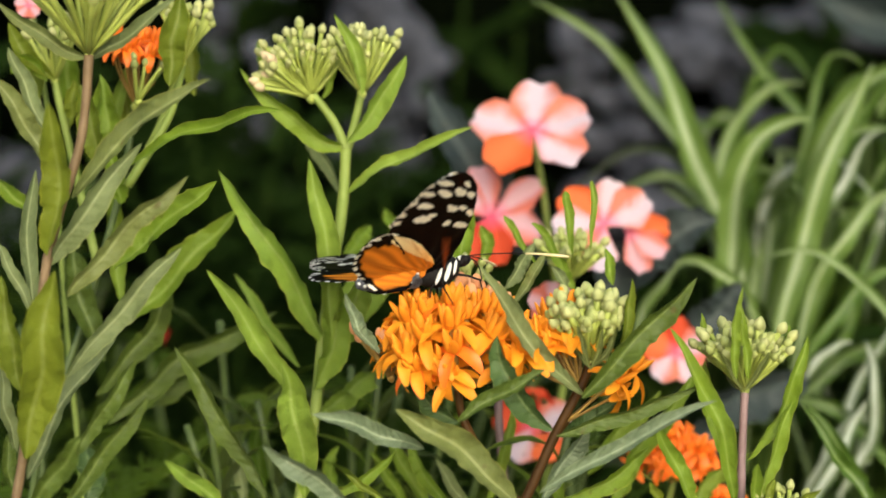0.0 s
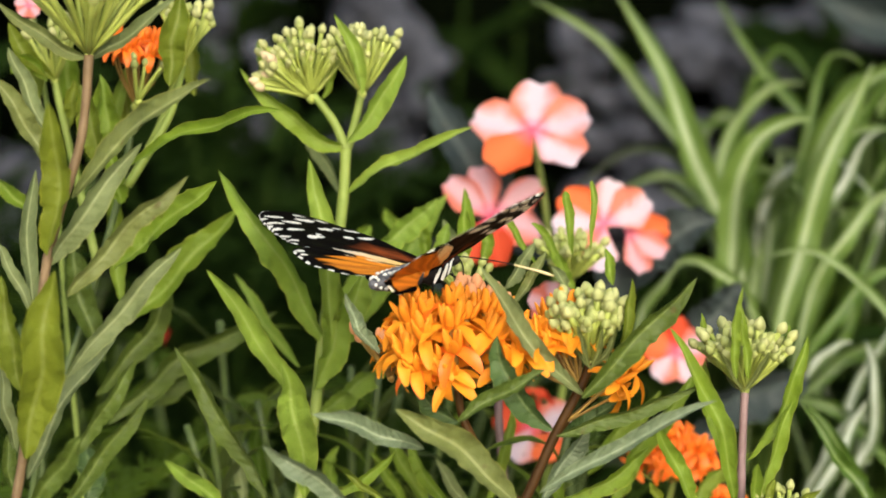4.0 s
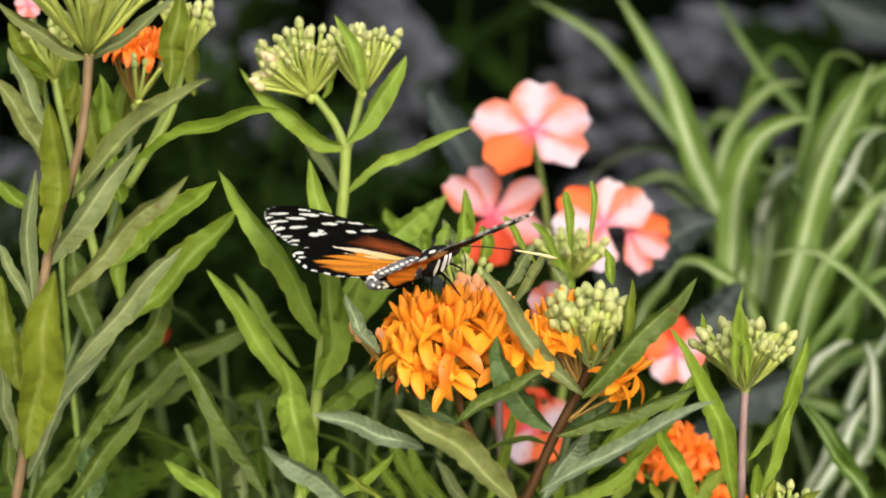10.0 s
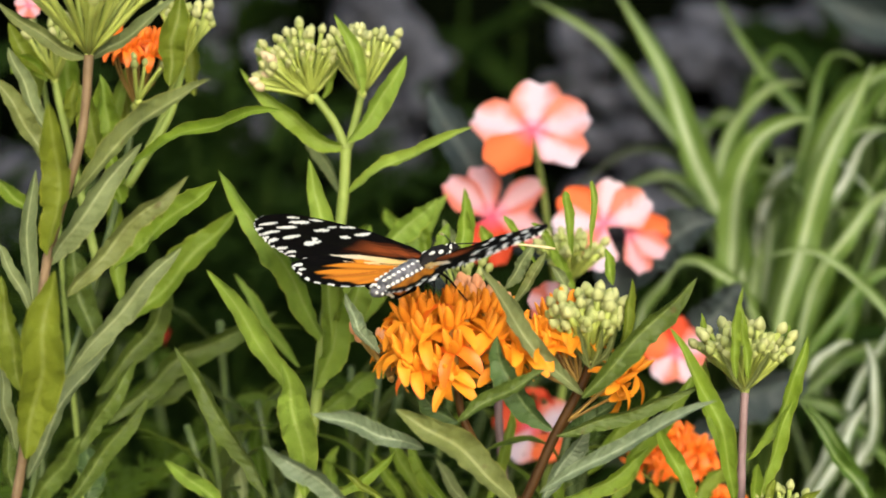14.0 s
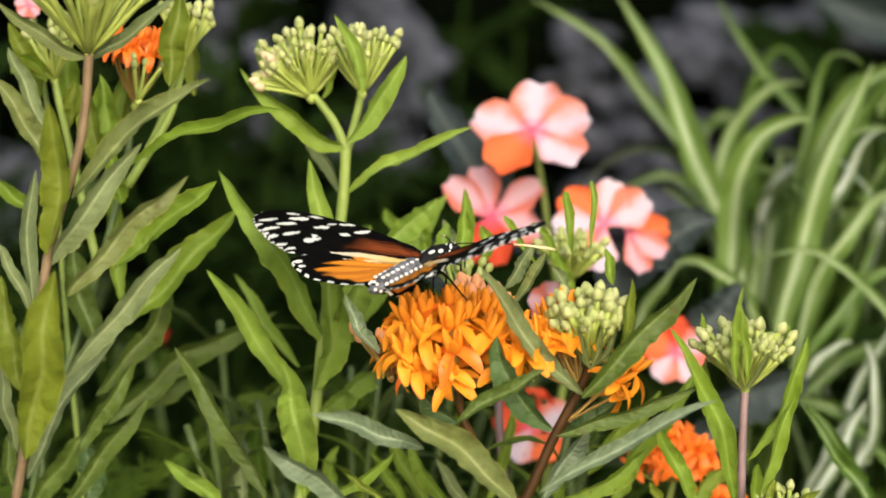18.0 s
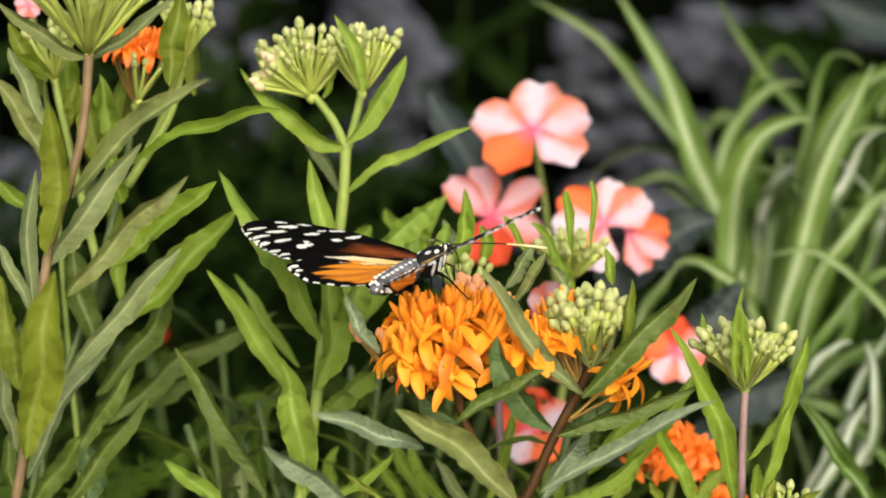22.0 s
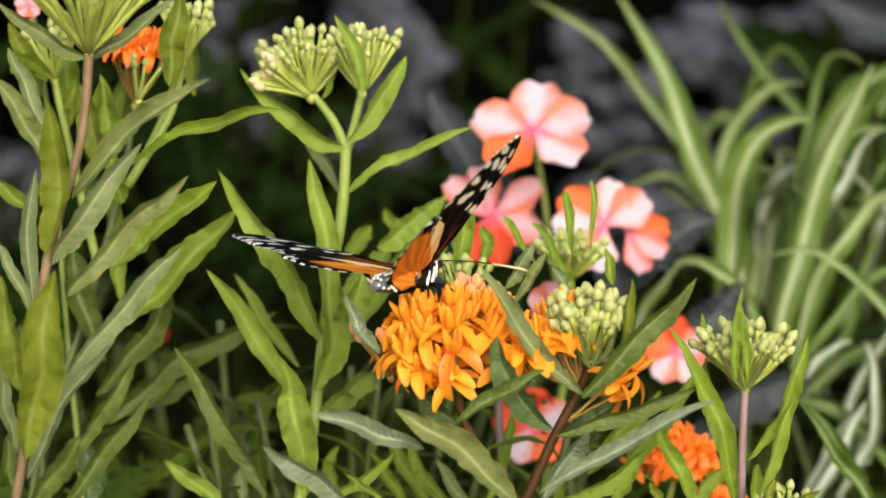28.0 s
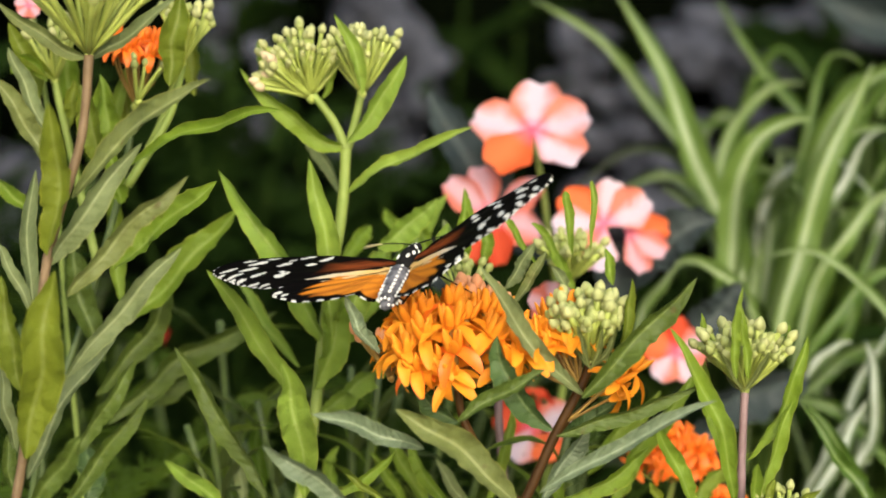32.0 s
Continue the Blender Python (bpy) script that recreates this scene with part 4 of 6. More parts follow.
# ---- the one with a green head on a pinkish stem ----
plant_f = thing("butterfly_weed", (0.074, -0.01, 0), "butterfly weed with one pale green bud head on a pinkish stem", "plant", WEED)
stem(plant_f, [(0.0724, -0.0085, 0.3898), (0.0726, -0.0069, 0.4012), (0.0733, -0.0048, 0.4159)], 0.00103, 0.00103, STEM_P, True)
umbel(plant_f, (0.0733, -0.0048, 0.4162), (-0.02, 0.08, 1), 50, 135, BUDS, 41, short=0.74, head_label="flat head of pale green buds on long stalks", hub_r=0.00123, low=0.2)
leaf(plant_f, (0.0702, -0.0135, 0.3895), (0.0653, -0.0156, 0.4108), (0.0535, -0.0174, 0.4339), 0.00579, LG, 12)
leaf(plant_f, (0.0700, -0.0027, 0.3947), (0.0664, 0.0018, 0.4092), (0.0644, 0.0060, 0.4211), 0.00431, LG, -15)
leaf(plant_f, (0.0744, -0.0022, 0.3981), (0.0835, -0.0027, 0.4130), (0.0886, -0.0029, 0.4292), 0.00528, LG, 20)
leaf(plant_f, (0.0776, -0.0036, 0.3885), (0.0814, -0.0041, 0.4027), (0.0849, -0.0051, 0.4136), 0.00469, LG, 20)
leaf(plant_f, (0.0698, -0.0182, 0.4213), (0.0687, -0.0197, 0.4320), (0.0705, -0.0210, 0.4440), 0.00298, LG, 10)
leaf(plant_f, (0.0728, -0.0162, 0.4209), (0.0716, -0.0170, 0.4295), (0.0705, -0.0177, 0.4391), 0.00272, LG, 10)
leaf(plant_f, (0.0737, -0.0234, 0.3913), (0.0736, -0.0250, 0.3978), (0.0740, -0.0268, 0.4030), 0.00379, LG, 10)
leaf(plant_f, (0.0804, -0.0234, 0.3913), (0.0848, -0.0255, 0.3945), (0.0890, -0.0277, 0.3968), 0.00312, LY, 20)
leaf(plant_f, (0.0822, 0.0011, 0.4220), (0.0838, 0.0018, 0.4268), (0.0847, 0.0024, 0.4311), 0.00229, LG, 15)
leaf(plant_f, (0.0656, 0.0011, 0.4220), (0.0639, 0.0019, 0.4275), (0.0633, 0.0028, 0.4340), 0.00258, LG, 15)
leaf(plant_f, (0.0614, -0.0137, 0.3882), (0.0557, -0.0147, 0.3995), (0.0505, -0.0155, 0.4113), 0.00505, LG, 15)
leaf(plant_f, (0.0528, -0.0185, 0.3901), (0.0505, -0.0205, 0.3940), (0.0488, -0.0225, 0.3974), 0.00306, LY, 15)
leaf(plant_f, (0.0764, -0.0185, 0.3901), (0.0777, -0.0180, 0.3941), (0.0793, -0.0176, 0.3969), 0.00307, LY, 15)
umbel(plant_f, (0.0811, -0.0190, 0.3832), (0.0, -0.1, 1), 50, 14, BUDS_S, 42, head_label="low green bud head", hub_r=0.00110, low=0.2)
leaf(plant_f, (0.0725, -0.0107, 0.4168), (0.0687, -0.0129, 0.4226), (0.0660, -0.0153, 0.4272), 0.00182, LO, 15)
leaf(plant_f, (0.0725, -0.0107, 0.4168), (0.0758, -0.0129, 0.4226), (0.0777, -0.0153, 0.4276), 0.00182, LO, -15)
leaf(plant_f, (0.0733, 0.0051, 0.4142), (0.0699, 0.0057, 0.4184), (0.0675, 0.0068, 0.4267), 0.00231, LO, 15)

# ---- low orange heads ----
plant_g = thing("butterfly_weed", (0.062, 0.06, 0), "low butterfly weed with deep orange florets", "plant", WEED)
stem(plant_g, [(0.0619, 0.0742, 0.3671), (0.0631, 0.0748, 0.3718), (0.0638, 0.0753, 0.3749)], 0.00109, 0.00094, STEM_G, True)
umbel(plant_g, (0.0635, 0.0753, 0.3749), (0.0, -0.2, 1), 88, 40, FLORETS_D, 51, name="floret", head_label="rounded head of deep orange florets", hub_r=0.00119, hub_mat=PED_R, low=0.0)
umbel(plant_g, (0.0751, 0.0680, 0.3591), (0.0, -0.2, 1), 50, 16, FLORETS_D, 52, name="floret", head_label="deep orange florets", hub_r=0.00119, hub_mat=PED_R, low=0.0)
leaf(plant_g, (0.0425, 0.0399, 0.3748), (0.0514, 0.0421, 0.3903), (0.0692, 0.0454, 0.4138), 0.00632, LG, 20)
leaf(plant_g, (0.0386, 0.0510, 0.3821), (0.0476, 0.0527, 0.3940), (0.0582, 0.0542, 0.4045), 0.00641, LG, 20)
leaf(plant_g, (0.0747, 0.0496, 0.3717), (0.0687, 0.0504, 0.3776), (0.0823, 0.0519, 0.3881), 0.00641, LG, 20)


# ---- impatiens ----
def heart(s):
    """Half width of a petal along its length."""
    return max(0.1, min(1.0, 1.7 * s ** 0.9)) * (1 - 0.12 * max(0.0, s - 0.7) / 0.3)


def petal(node, centre, normal, up, angle, length, width, material, seed, cup=0.25):
    n = Vector(normal).normalized()
    u = (Vector(up) - n * Vector(up).dot(n)).normalized()
    r = u.cross(n)
    d = (u * math.cos(radians(angle)) + r * math.sin(radians(angle)))
    side = n.cross(d)
    rnd = random.Random(seed)
    ph = rnd.uniform(0, 6.28)
    vs, fs, uv = [], [], []
    N, M = 12, 10
    for i in range(N + 1):
        t = i / N
        for j in range(M + 1):
            k = 2 * j / M - 1
            notch = length * t ** 3 * (0.07 * math.exp(-(k / 0.28) ** 2) + 0.30 * abs(k) ** 2.6)
            w = width / 2 * heart(t)
            rise = cup * length * (t * t * 0.55 - 0.25 * t) + 0.05 * length * math.sin(4 * k + ph) * t + 0.06 * length * k * k * t
            vs.append(Vector(centre) + d * (t * length - notch) + side * (k * w) + n * rise)
            uv.append((j / M, t))
    q = M + 1
    for i in range(N):
        for j in range(M):
            fs.append((i * q + j, i * q + j + 1, (i + 1) * q + j + 1, (i + 1) * q + j))
    return part("petal", vs, fs, material, node, uvs=uv, origin=centre)


def blossom(plant, centre, normal, radius, angles, material, seed, label, broad=1.0, others=()):
    """Five broad petals round a small throat, with a spur and stalk behind."""
    c, n = Vector(centre), Vector(normal).normalized()
    hv, hf = pod(radius * 0.16, radius * 0.07, 0)
    q = n.to_track_quat("Z", "Y")
    node = part("blossom", [c + q @ v for v in hv], hf, THROAT, plant, label, origin=centre)
    rnd = random.Random(seed)
    for k, a in enumerate(angles):
        petal(node, c + n * (0.0006 * k), n + Vector((rnd.uniform(-.12, .12), 0, rnd.uniform(-.12, .12))), (0, 0, 1), a, radius * rnd.uniform(0.94, 1.06), radius * broad * rnd.uniform(0.98, 1.12), dict(others).get(a, material), seed * 9 + k)
    return node


IMP = "impatiens plants"
imp = thing("impatiens", (0.05, 0.13, 0), "impatiens with pale pink and orange blossoms", "plant", IMP)
stem(imp, [(0.0301, 0.1380, 0.3541), (0.0369, 0.1438, 0.3954), (0.0326, 0.1483, 0.4276)], 0.00137, 0.00103, STEM_G, True)
stem(imp, [(0.0326, 0.1483, 0.4276), (0.0301, 0.1512, 0.4479), (0.0272, 0.1532, 0.4623)], 0.00103, 0.00068, STEM_G, False)
stem(imp, [(0.0326, 0.1483, 0.4276), (0.0250, 0.1490, 0.4327), (0.0173, 0.1499, 0.4386)], 0.00103, 0.00068, STEM_G, False)
stem(imp, [(0.0344, 0.1467, 0.4158), (0.0438, 0.1481, 0.4259), (0.0503, 0.1496, 0.4369)], 0.00103, 0.00068, STEM_G, False)
stem(imp, [(0.0352, 0.1448, 0.4022), (0.0557, 0.1436, 0.3937), (0.0703, 0.1442, 0.3980)], 0.00103, 0.00068, STEM_G, False)
stem(imp, [(0.0309, 0.1388, 0.3599), (0.0284, 0.1400, 0.3684), (0.0270, 0.1410, 0.3751)], 0.00103, 0.00068, STEM_G, False)
blossom(imp, (0.0263, 0.1285, 0.4662), (-0.1, -1, 0.9), 0.0185, (-76, 2, 72, 132, 216), PETAL, 61, "pale pink blossom with orange flushes", 0.84, [(216, PETAL_O)])
blossom(imp, (0.0147, 0.1350, 0.4405), (-0.1, -1, 0.4), 0.01709, (-52, -18, 55, 112, 168, 205), PETAL_R, 62, "salmon pink blossom with a red-orange throat", 0.6, [(168, PETAL_D), (205, PETAL_D)])
blossom(imp, (0.0469, 0.1247, 0.4393), (0.1, -1, 0.4), 0.01521, (-52, 14, 58, 196, 262), PETAL, 63, "pale pink blossom with an orange petal", 0.82, [(-52, PETAL_O)])
blossom(imp, (0.0539, 0.1295, 0.4373), (0.2, -1, 0.2), 0.01356, (88, 122, 160), PETAL_R, 64, "drooping salmon pink petals", 0.6, [(88, PETAL_O)])
blossom(imp, (0.0679, 0.1196, 0.4025), (0.0, -1, 0.3), 0.01091, (0, 70, 140, 215, 290), PETAL, 65, "pale pink blossom with orange flushes", 0.9, [(290, PETAL_O), (0, PETAL_D), (70, PETAL_R)])
blossom(imp, (0.0261, 0.1166, 0.3812), (0.0, -1, 0.3), 0.01223, (0, 70, 140, 215, 290), PETAL, 66, "salmon pink blossom among the stems", 1.0, [(0, PETAL_D), (290, PETAL_D), (140, PETAL_O)])
blossom(imp, (0.0296, 0.0771, 0.4237), (0.0, -1, 0.3), 0.00698, (0, 70, 140, 215, 290), PETAL_R, 69, "small salmon pink blossom")
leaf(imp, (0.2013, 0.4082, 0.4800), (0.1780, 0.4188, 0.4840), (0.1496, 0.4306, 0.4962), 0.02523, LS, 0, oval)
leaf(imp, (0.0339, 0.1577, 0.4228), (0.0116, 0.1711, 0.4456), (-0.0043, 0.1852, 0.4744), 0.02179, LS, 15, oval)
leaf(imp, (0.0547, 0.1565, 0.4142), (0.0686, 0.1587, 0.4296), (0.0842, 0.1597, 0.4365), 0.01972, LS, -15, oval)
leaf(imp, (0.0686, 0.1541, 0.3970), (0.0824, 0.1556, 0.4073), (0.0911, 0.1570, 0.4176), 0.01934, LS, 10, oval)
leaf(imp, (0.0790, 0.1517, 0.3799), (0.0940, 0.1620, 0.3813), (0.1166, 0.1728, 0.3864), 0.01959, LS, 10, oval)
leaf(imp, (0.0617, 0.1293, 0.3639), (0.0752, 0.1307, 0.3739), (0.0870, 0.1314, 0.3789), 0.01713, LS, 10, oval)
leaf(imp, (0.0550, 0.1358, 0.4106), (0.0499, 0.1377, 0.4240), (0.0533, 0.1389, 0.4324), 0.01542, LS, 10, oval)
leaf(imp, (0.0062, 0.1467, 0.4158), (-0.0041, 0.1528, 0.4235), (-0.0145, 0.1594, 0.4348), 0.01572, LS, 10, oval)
imp_top = thing("impatiens", (-0.105, 0.08, 0), "impatiens with one pink blossom among the weeds", "plant", IMP)
stem(imp_top, [(-0.1023, 0.0709, 0.4153), (-0.1069, 0.0784, 0.4687), (-0.1118, 0.0832, 0.5030)], 0.00092, 0.00062, STEM_G, True)
blossom(imp_top, (-0.0977, 0.2500, 0.3851), (0.0, -1, 0.3), 0.0032, (0, 70, 140, 215, 290), PETAL_B, 70, "small red blossom deep in the leaves")
blossom(imp_top, (-0.1119, 0.0784, 0.5052), (0.0, -1, 0.3), 0.0040, (0, 70, 140, 215, 290), PETAL_R, 67, "small salmon pink blossom")

# ---- spider plants with striped straps ----
SPI = "spider plants"
spider = thing("spider_plant", (0.135, 0.24, 0), "spider plant with arching striped strap leaves", "plant", SPI)
leaf(spider, (0.1019, 0.2132, 0.3863), (0.0861, 0.2317, 0.4462), (0.0575, 0.2501, 0.5048), 0.01189, ST, 10, strap)
leaf(spider, (0.0967, 0.2356, 0.4016), (0.0766, 0.2538, 0.4595), (0.0286, 0.2697, 0.5008), 0.0068, ST, 20, strap)
leaf(spider, (0.0940, 0.1940, 0.3935), (0.0964, 0.1917, 0.4487), (0.1166, 0.1839, 0.4652), 0.01149, ST, -20, strap)
leaf(spider, (0.1068, 0.1935, 0.3899), (0.1195, 0.2004, 0.4386), (0.1392, 0.2065, 0.4822), 0.01132, ST, 15, strap)
leaf(spider, (0.1122, 0.1920, 0.3790), (0.1268, 0.1983, 0.4241), (0.1505, 0.2009, 0.4422), 0.00754, ST, 15, strap)
leaf(spider, (0.1448, 0.1532, 0.3902), (0.1239, 0.1676, 0.4213), (0.0979, 0.1775, 0.4198), 0.00387, ST, 25, strap)
leaf(spider, (0.1018, 0.1842, 0.3952), (0.0869, 0.1822, 0.4173), (0.0677, 0.1773, 0.4184), 0.00552, ST, 20, strap)
leaf(spider, (0.0597, 0.1733, 0.3899), (0.0650, 0.1760, 0.4093), (0.0766, 0.1777, 0.4213), 0.00505, ST, 10, strap)
leaf(spider, (0.1240, 0.1486, 0.3576), (0.1318, 0.1515, 0.3782), (0.1292, 0.1546, 0.4005), 0.00633, SW, 10, strap)
leaf(spider, (0.1087, 0.1371, 0.3480), (0.1206, 0.1449, 0.3673), (0.1323, 0.1527, 0.3867), 0.00524, SW, 10, strap)
leaf(spider, (0.1194, 0.0589, 0.3662), (0.1080, 0.0613, 0.3829), (0.0967, 0.0636, 0.3992), 0.00450, SG, 10, strap)
leaf(spider, (0.1378, 0.2715, 0.4420), (0.1186, 0.2800, 0.4661), (0.0963, 0.2898, 0.5004), 0.00606, SG, 10, strap)
leaf(spider, (0.0962, 0.2680, 0.4165), (0.1041, 0.2740, 0.4597), (0.1279, 0.2754, 0.4695), 0.00603, ST, 10, strap)
leaf(spider, (0.1062, 0.2039, 0.3917), (0.1284, 0.2108, 0.4410), (0.1431, 0.2134, 0.4593), 0.00573, SW, 15, strap)
leaf(spider, (0.0975, 0.2246, 0.3957), (0.0924, 0.2338, 0.4250), (0.0719, 0.2414, 0.4433), 0.00787, ST, 15, strap)
leaf(spider, (0.1075, 0.2427, 0.3809), (0.1121, 0.2536, 0.4224), (0.1166, 0.2621, 0.4469), 0.00926, ST, 15, strap)
leaf(spider, (0.0967, 0.2361, 0.4054), (0.0872, 0.2390, 0.4263), (0.0738, 0.2406, 0.4376), 0.00455, ST, 15, strap)
leaf(spider, (0.1144, 0.1832, 0.3881), (0.1342, 0.1867, 0.4130), (0.1504, 0.1874, 0.4184), 0.00615, SG, 15, strap)
leaf(spider, (0.1144, 0.1817, 0.3774), (0.1324, 0.1837, 0.3917), (0.1540, 0.1844, 0.3970), 0.00632, SG, 20, strap)
leaf(spider, (0.1086, 0.1915, 0.3754), (0.1213, 0.1930, 0.3863), (0.1414, 0.1930, 0.3863), 0.00562, SG, 20, strap)
leaf(spider, (0.1019, 0.2127, 0.3826), (0.1019, 0.2148, 0.3974), (0.1047, 0.2184, 0.4233), 0.00720, ST, 10, strap)
leaf(spider, (0.1145, 0.2225, 0.3808), (0.1183, 0.2262, 0.4070), (0.1220, 0.2294, 0.4294), 0.00729, SG, 10, strap)
leaf(spider, (0.1210, 0.2013, 0.3735), (0.1320, 0.2049, 0.3990), (0.1431, 0.2090, 0.4283), 0.00599, SG, 10, strap)
leaf(spider, (0.0889, 0.2148, 0.3974), (0.0945, 0.2184, 0.4233), (0.1019, 0.2207, 0.4399), 0.00550, SG, 10, strap)
leaf(spider, (0.1077, 0.1718, 0.3794), (0.1317, 0.1655, 0.3699), (0.1431, 0.1571, 0.3466), 0.00574, SG, 10, strap)
leaf(spider, (0.1297, 0.1500, 0.3626), (0.1319, 0.1500, 0.3838), (0.1295, 0.1500, 0.4002), 0.0050, SW, 10, strap)
leaf(spider, (0.1119, 0.1600, 0.3486), (0.1190, 0.1600, 0.3639), (0.1282, 0.1600, 0.3778), 0.0048, SW, 10, strap)
leaf(spider, (0.1133, 0.1700, 0.3855), (0.1199, 0.1700, 0.3938), (0.1283, 0.1700, 0.3967), 0.0050, SW, 10, strap)
leaf(spider, (0.1227, 0.1000, 0.3599), (0.1142, 0.1000, 0.3773), (0.1032, 0.1000, 0.3918), 0.0048, SG, 10, strap)
leaf(spider, (0.1241, 0.1700, 0.3463), (0.1309, 0.1700, 0.3616), (0.1323, 0.1700, 0.3761), 0.0045, SW, 10, strap)
leaf(spider, (0.1201, 0.1681, 0.3530), (0.1317, 0.1679, 0.3874), (0.1414, 0.1654, 0.4057), 0.00538, SW, 10, strap)


rnd = random.Random(5)
# most of these straps use the copy with shade in its colour
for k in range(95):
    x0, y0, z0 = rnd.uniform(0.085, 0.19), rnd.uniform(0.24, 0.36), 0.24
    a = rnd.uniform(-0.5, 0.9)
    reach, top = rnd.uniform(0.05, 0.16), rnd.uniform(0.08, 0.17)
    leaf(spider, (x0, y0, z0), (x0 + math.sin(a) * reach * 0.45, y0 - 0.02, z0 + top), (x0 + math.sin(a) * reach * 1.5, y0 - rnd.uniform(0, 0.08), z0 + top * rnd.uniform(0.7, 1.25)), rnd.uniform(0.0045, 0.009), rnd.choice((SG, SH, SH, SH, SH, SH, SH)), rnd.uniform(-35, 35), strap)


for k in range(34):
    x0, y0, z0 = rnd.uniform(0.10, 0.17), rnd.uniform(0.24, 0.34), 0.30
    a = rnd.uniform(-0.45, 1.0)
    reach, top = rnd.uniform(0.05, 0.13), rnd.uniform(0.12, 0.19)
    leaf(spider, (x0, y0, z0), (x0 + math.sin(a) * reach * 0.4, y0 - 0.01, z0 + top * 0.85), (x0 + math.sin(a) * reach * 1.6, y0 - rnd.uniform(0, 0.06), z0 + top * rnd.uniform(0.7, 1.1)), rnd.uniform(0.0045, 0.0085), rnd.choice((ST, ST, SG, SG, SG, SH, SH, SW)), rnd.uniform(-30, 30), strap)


def unit_leaf(name, material, profile, width, droop, seed):
    """A leaf one metre long, for scaling."""
    vs, fs, uv = blade(lambda t: Vector((0, t, droop * (t - 1.6 * t * t))), lambda tan, t: Vector((1, 0, 0)), width, profile, 0.35, 0.14, seed, 8, 4)
    me = bpy.data.meshes.new(name)
    me.from_pydata(vs, [], fs)
    me.polygons.foreach_set("use_smooth", [True] * len(fs))
    me.materials.append(material)
    lay = me.uv_layers.new(name="UVMap")
    for lp in me.loops:
        lay.data[lp.index].uv = uv[lp.vertex_index]
    return me


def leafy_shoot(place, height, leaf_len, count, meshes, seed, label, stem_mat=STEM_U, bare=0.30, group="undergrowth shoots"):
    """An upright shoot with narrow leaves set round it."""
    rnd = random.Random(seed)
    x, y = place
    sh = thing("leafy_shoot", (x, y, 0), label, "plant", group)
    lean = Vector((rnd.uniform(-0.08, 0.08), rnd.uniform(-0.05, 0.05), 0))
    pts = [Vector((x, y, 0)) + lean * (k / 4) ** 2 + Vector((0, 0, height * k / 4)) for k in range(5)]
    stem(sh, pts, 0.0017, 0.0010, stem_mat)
    line = smooth_line(pts)
    for i in range(count):
        t = bare + (1 - bare) * (i + rnd.random()) / count
        p = line[min(len(line) - 1, int(t * (len(line) - 1)))]
        ob = new("leaf", rnd.choice(meshes))
        ob.parent = sh
        s = leaf_len * rnd.uniform(0.6, 1.15) * (1.15 - 0.5 * t)
        ob.matrix_basis = Matrix.Translation(p - Vector((x, y, 0))) @ Matrix.Rotation(i * 2.4 + rnd.uniform(-.4, .4), 4, "Z") @ Matrix.Rotation(radians(rnd.uniform(15, 65)), 4, "X") @ Matrix.Rotation(rnd.uniform(-.5, .5), 4, "Y") @ Matrix.Scale(s, 4)
    return sh


def fern_leaf(name, material, pairs, seed):
    """A finely divided leaf one metre long: a thin rib with narrow leaflets on both sides."""
    rnd = random.Random(seed)
    pieces, uvs = [], []
    for i in range(-1, pairs):
        for sgn in (-1, 1):
            if i < 0:
                base, d, ln = Vector((0, 0, 0)), Vector((0, 1, 0)), 1.0
                wide = 0.012
            else:
                t = 0.2 + 0.78 * i / pairs
                base = Vector((0, t, 0.3 * (t - 1.4 * t * t)))
                d = Vector((sgn, rnd.uniform(0.5, 1.0), rnd.uniform(-0.3, 0.3))).normalized()
                ln = 0.34 * math.sin(math.pi * (0.25 + 0.65 * t)) * rnd.uniform(0.7, 1.2)
                wide = 0.10
            side = d.cross(Vector((0, 0, 1))).normalized()
            vs, fs = [], []
            for k in range(6):
                f = k / 5
                c = base + d * ln * f + Vector((0, 0, (0.3 * (f - 1.4 * f * f)) if i < 0 else -0.08 * f * f))
                w = wide * ln * math.sin(math.pi * (0.12 + 0.84 * f)) if i >= 0 else wide
                for q in (-1, 0, 1):
                    vs.append(c + side * q * w + Vector((0, 0, 0.3 * w * abs(q))))
                    uvs.append((0.5 + q * 0.5, f))
                if k:
                    o = 3 * k
                    fs += [(o - 3, o - 2, o + 1, o), (o - 2, o - 1, o + 2, o + 1)]
            pieces.append((vs, fs, 0))
            if i < 0:
                break
    me = shared_mesh(name, pieces, [material])
    lay = me.uv_layers.new(name="UVMap")
    for lp in me.loops:
        lay.data[lp.index].uv = uvs[lp.vertex_index]
    return me


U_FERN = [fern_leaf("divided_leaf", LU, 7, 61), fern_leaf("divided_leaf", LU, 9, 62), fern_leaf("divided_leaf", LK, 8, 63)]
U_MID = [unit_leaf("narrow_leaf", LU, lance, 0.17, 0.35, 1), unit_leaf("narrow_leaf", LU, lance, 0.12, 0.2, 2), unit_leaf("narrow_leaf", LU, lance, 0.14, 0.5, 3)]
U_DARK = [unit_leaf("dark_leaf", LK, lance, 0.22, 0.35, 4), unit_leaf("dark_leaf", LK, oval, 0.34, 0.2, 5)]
rnd = random.Random(77)
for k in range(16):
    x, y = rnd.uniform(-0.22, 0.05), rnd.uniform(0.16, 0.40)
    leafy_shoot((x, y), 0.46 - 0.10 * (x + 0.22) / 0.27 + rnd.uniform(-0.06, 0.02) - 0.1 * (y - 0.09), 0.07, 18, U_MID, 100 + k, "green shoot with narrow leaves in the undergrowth")
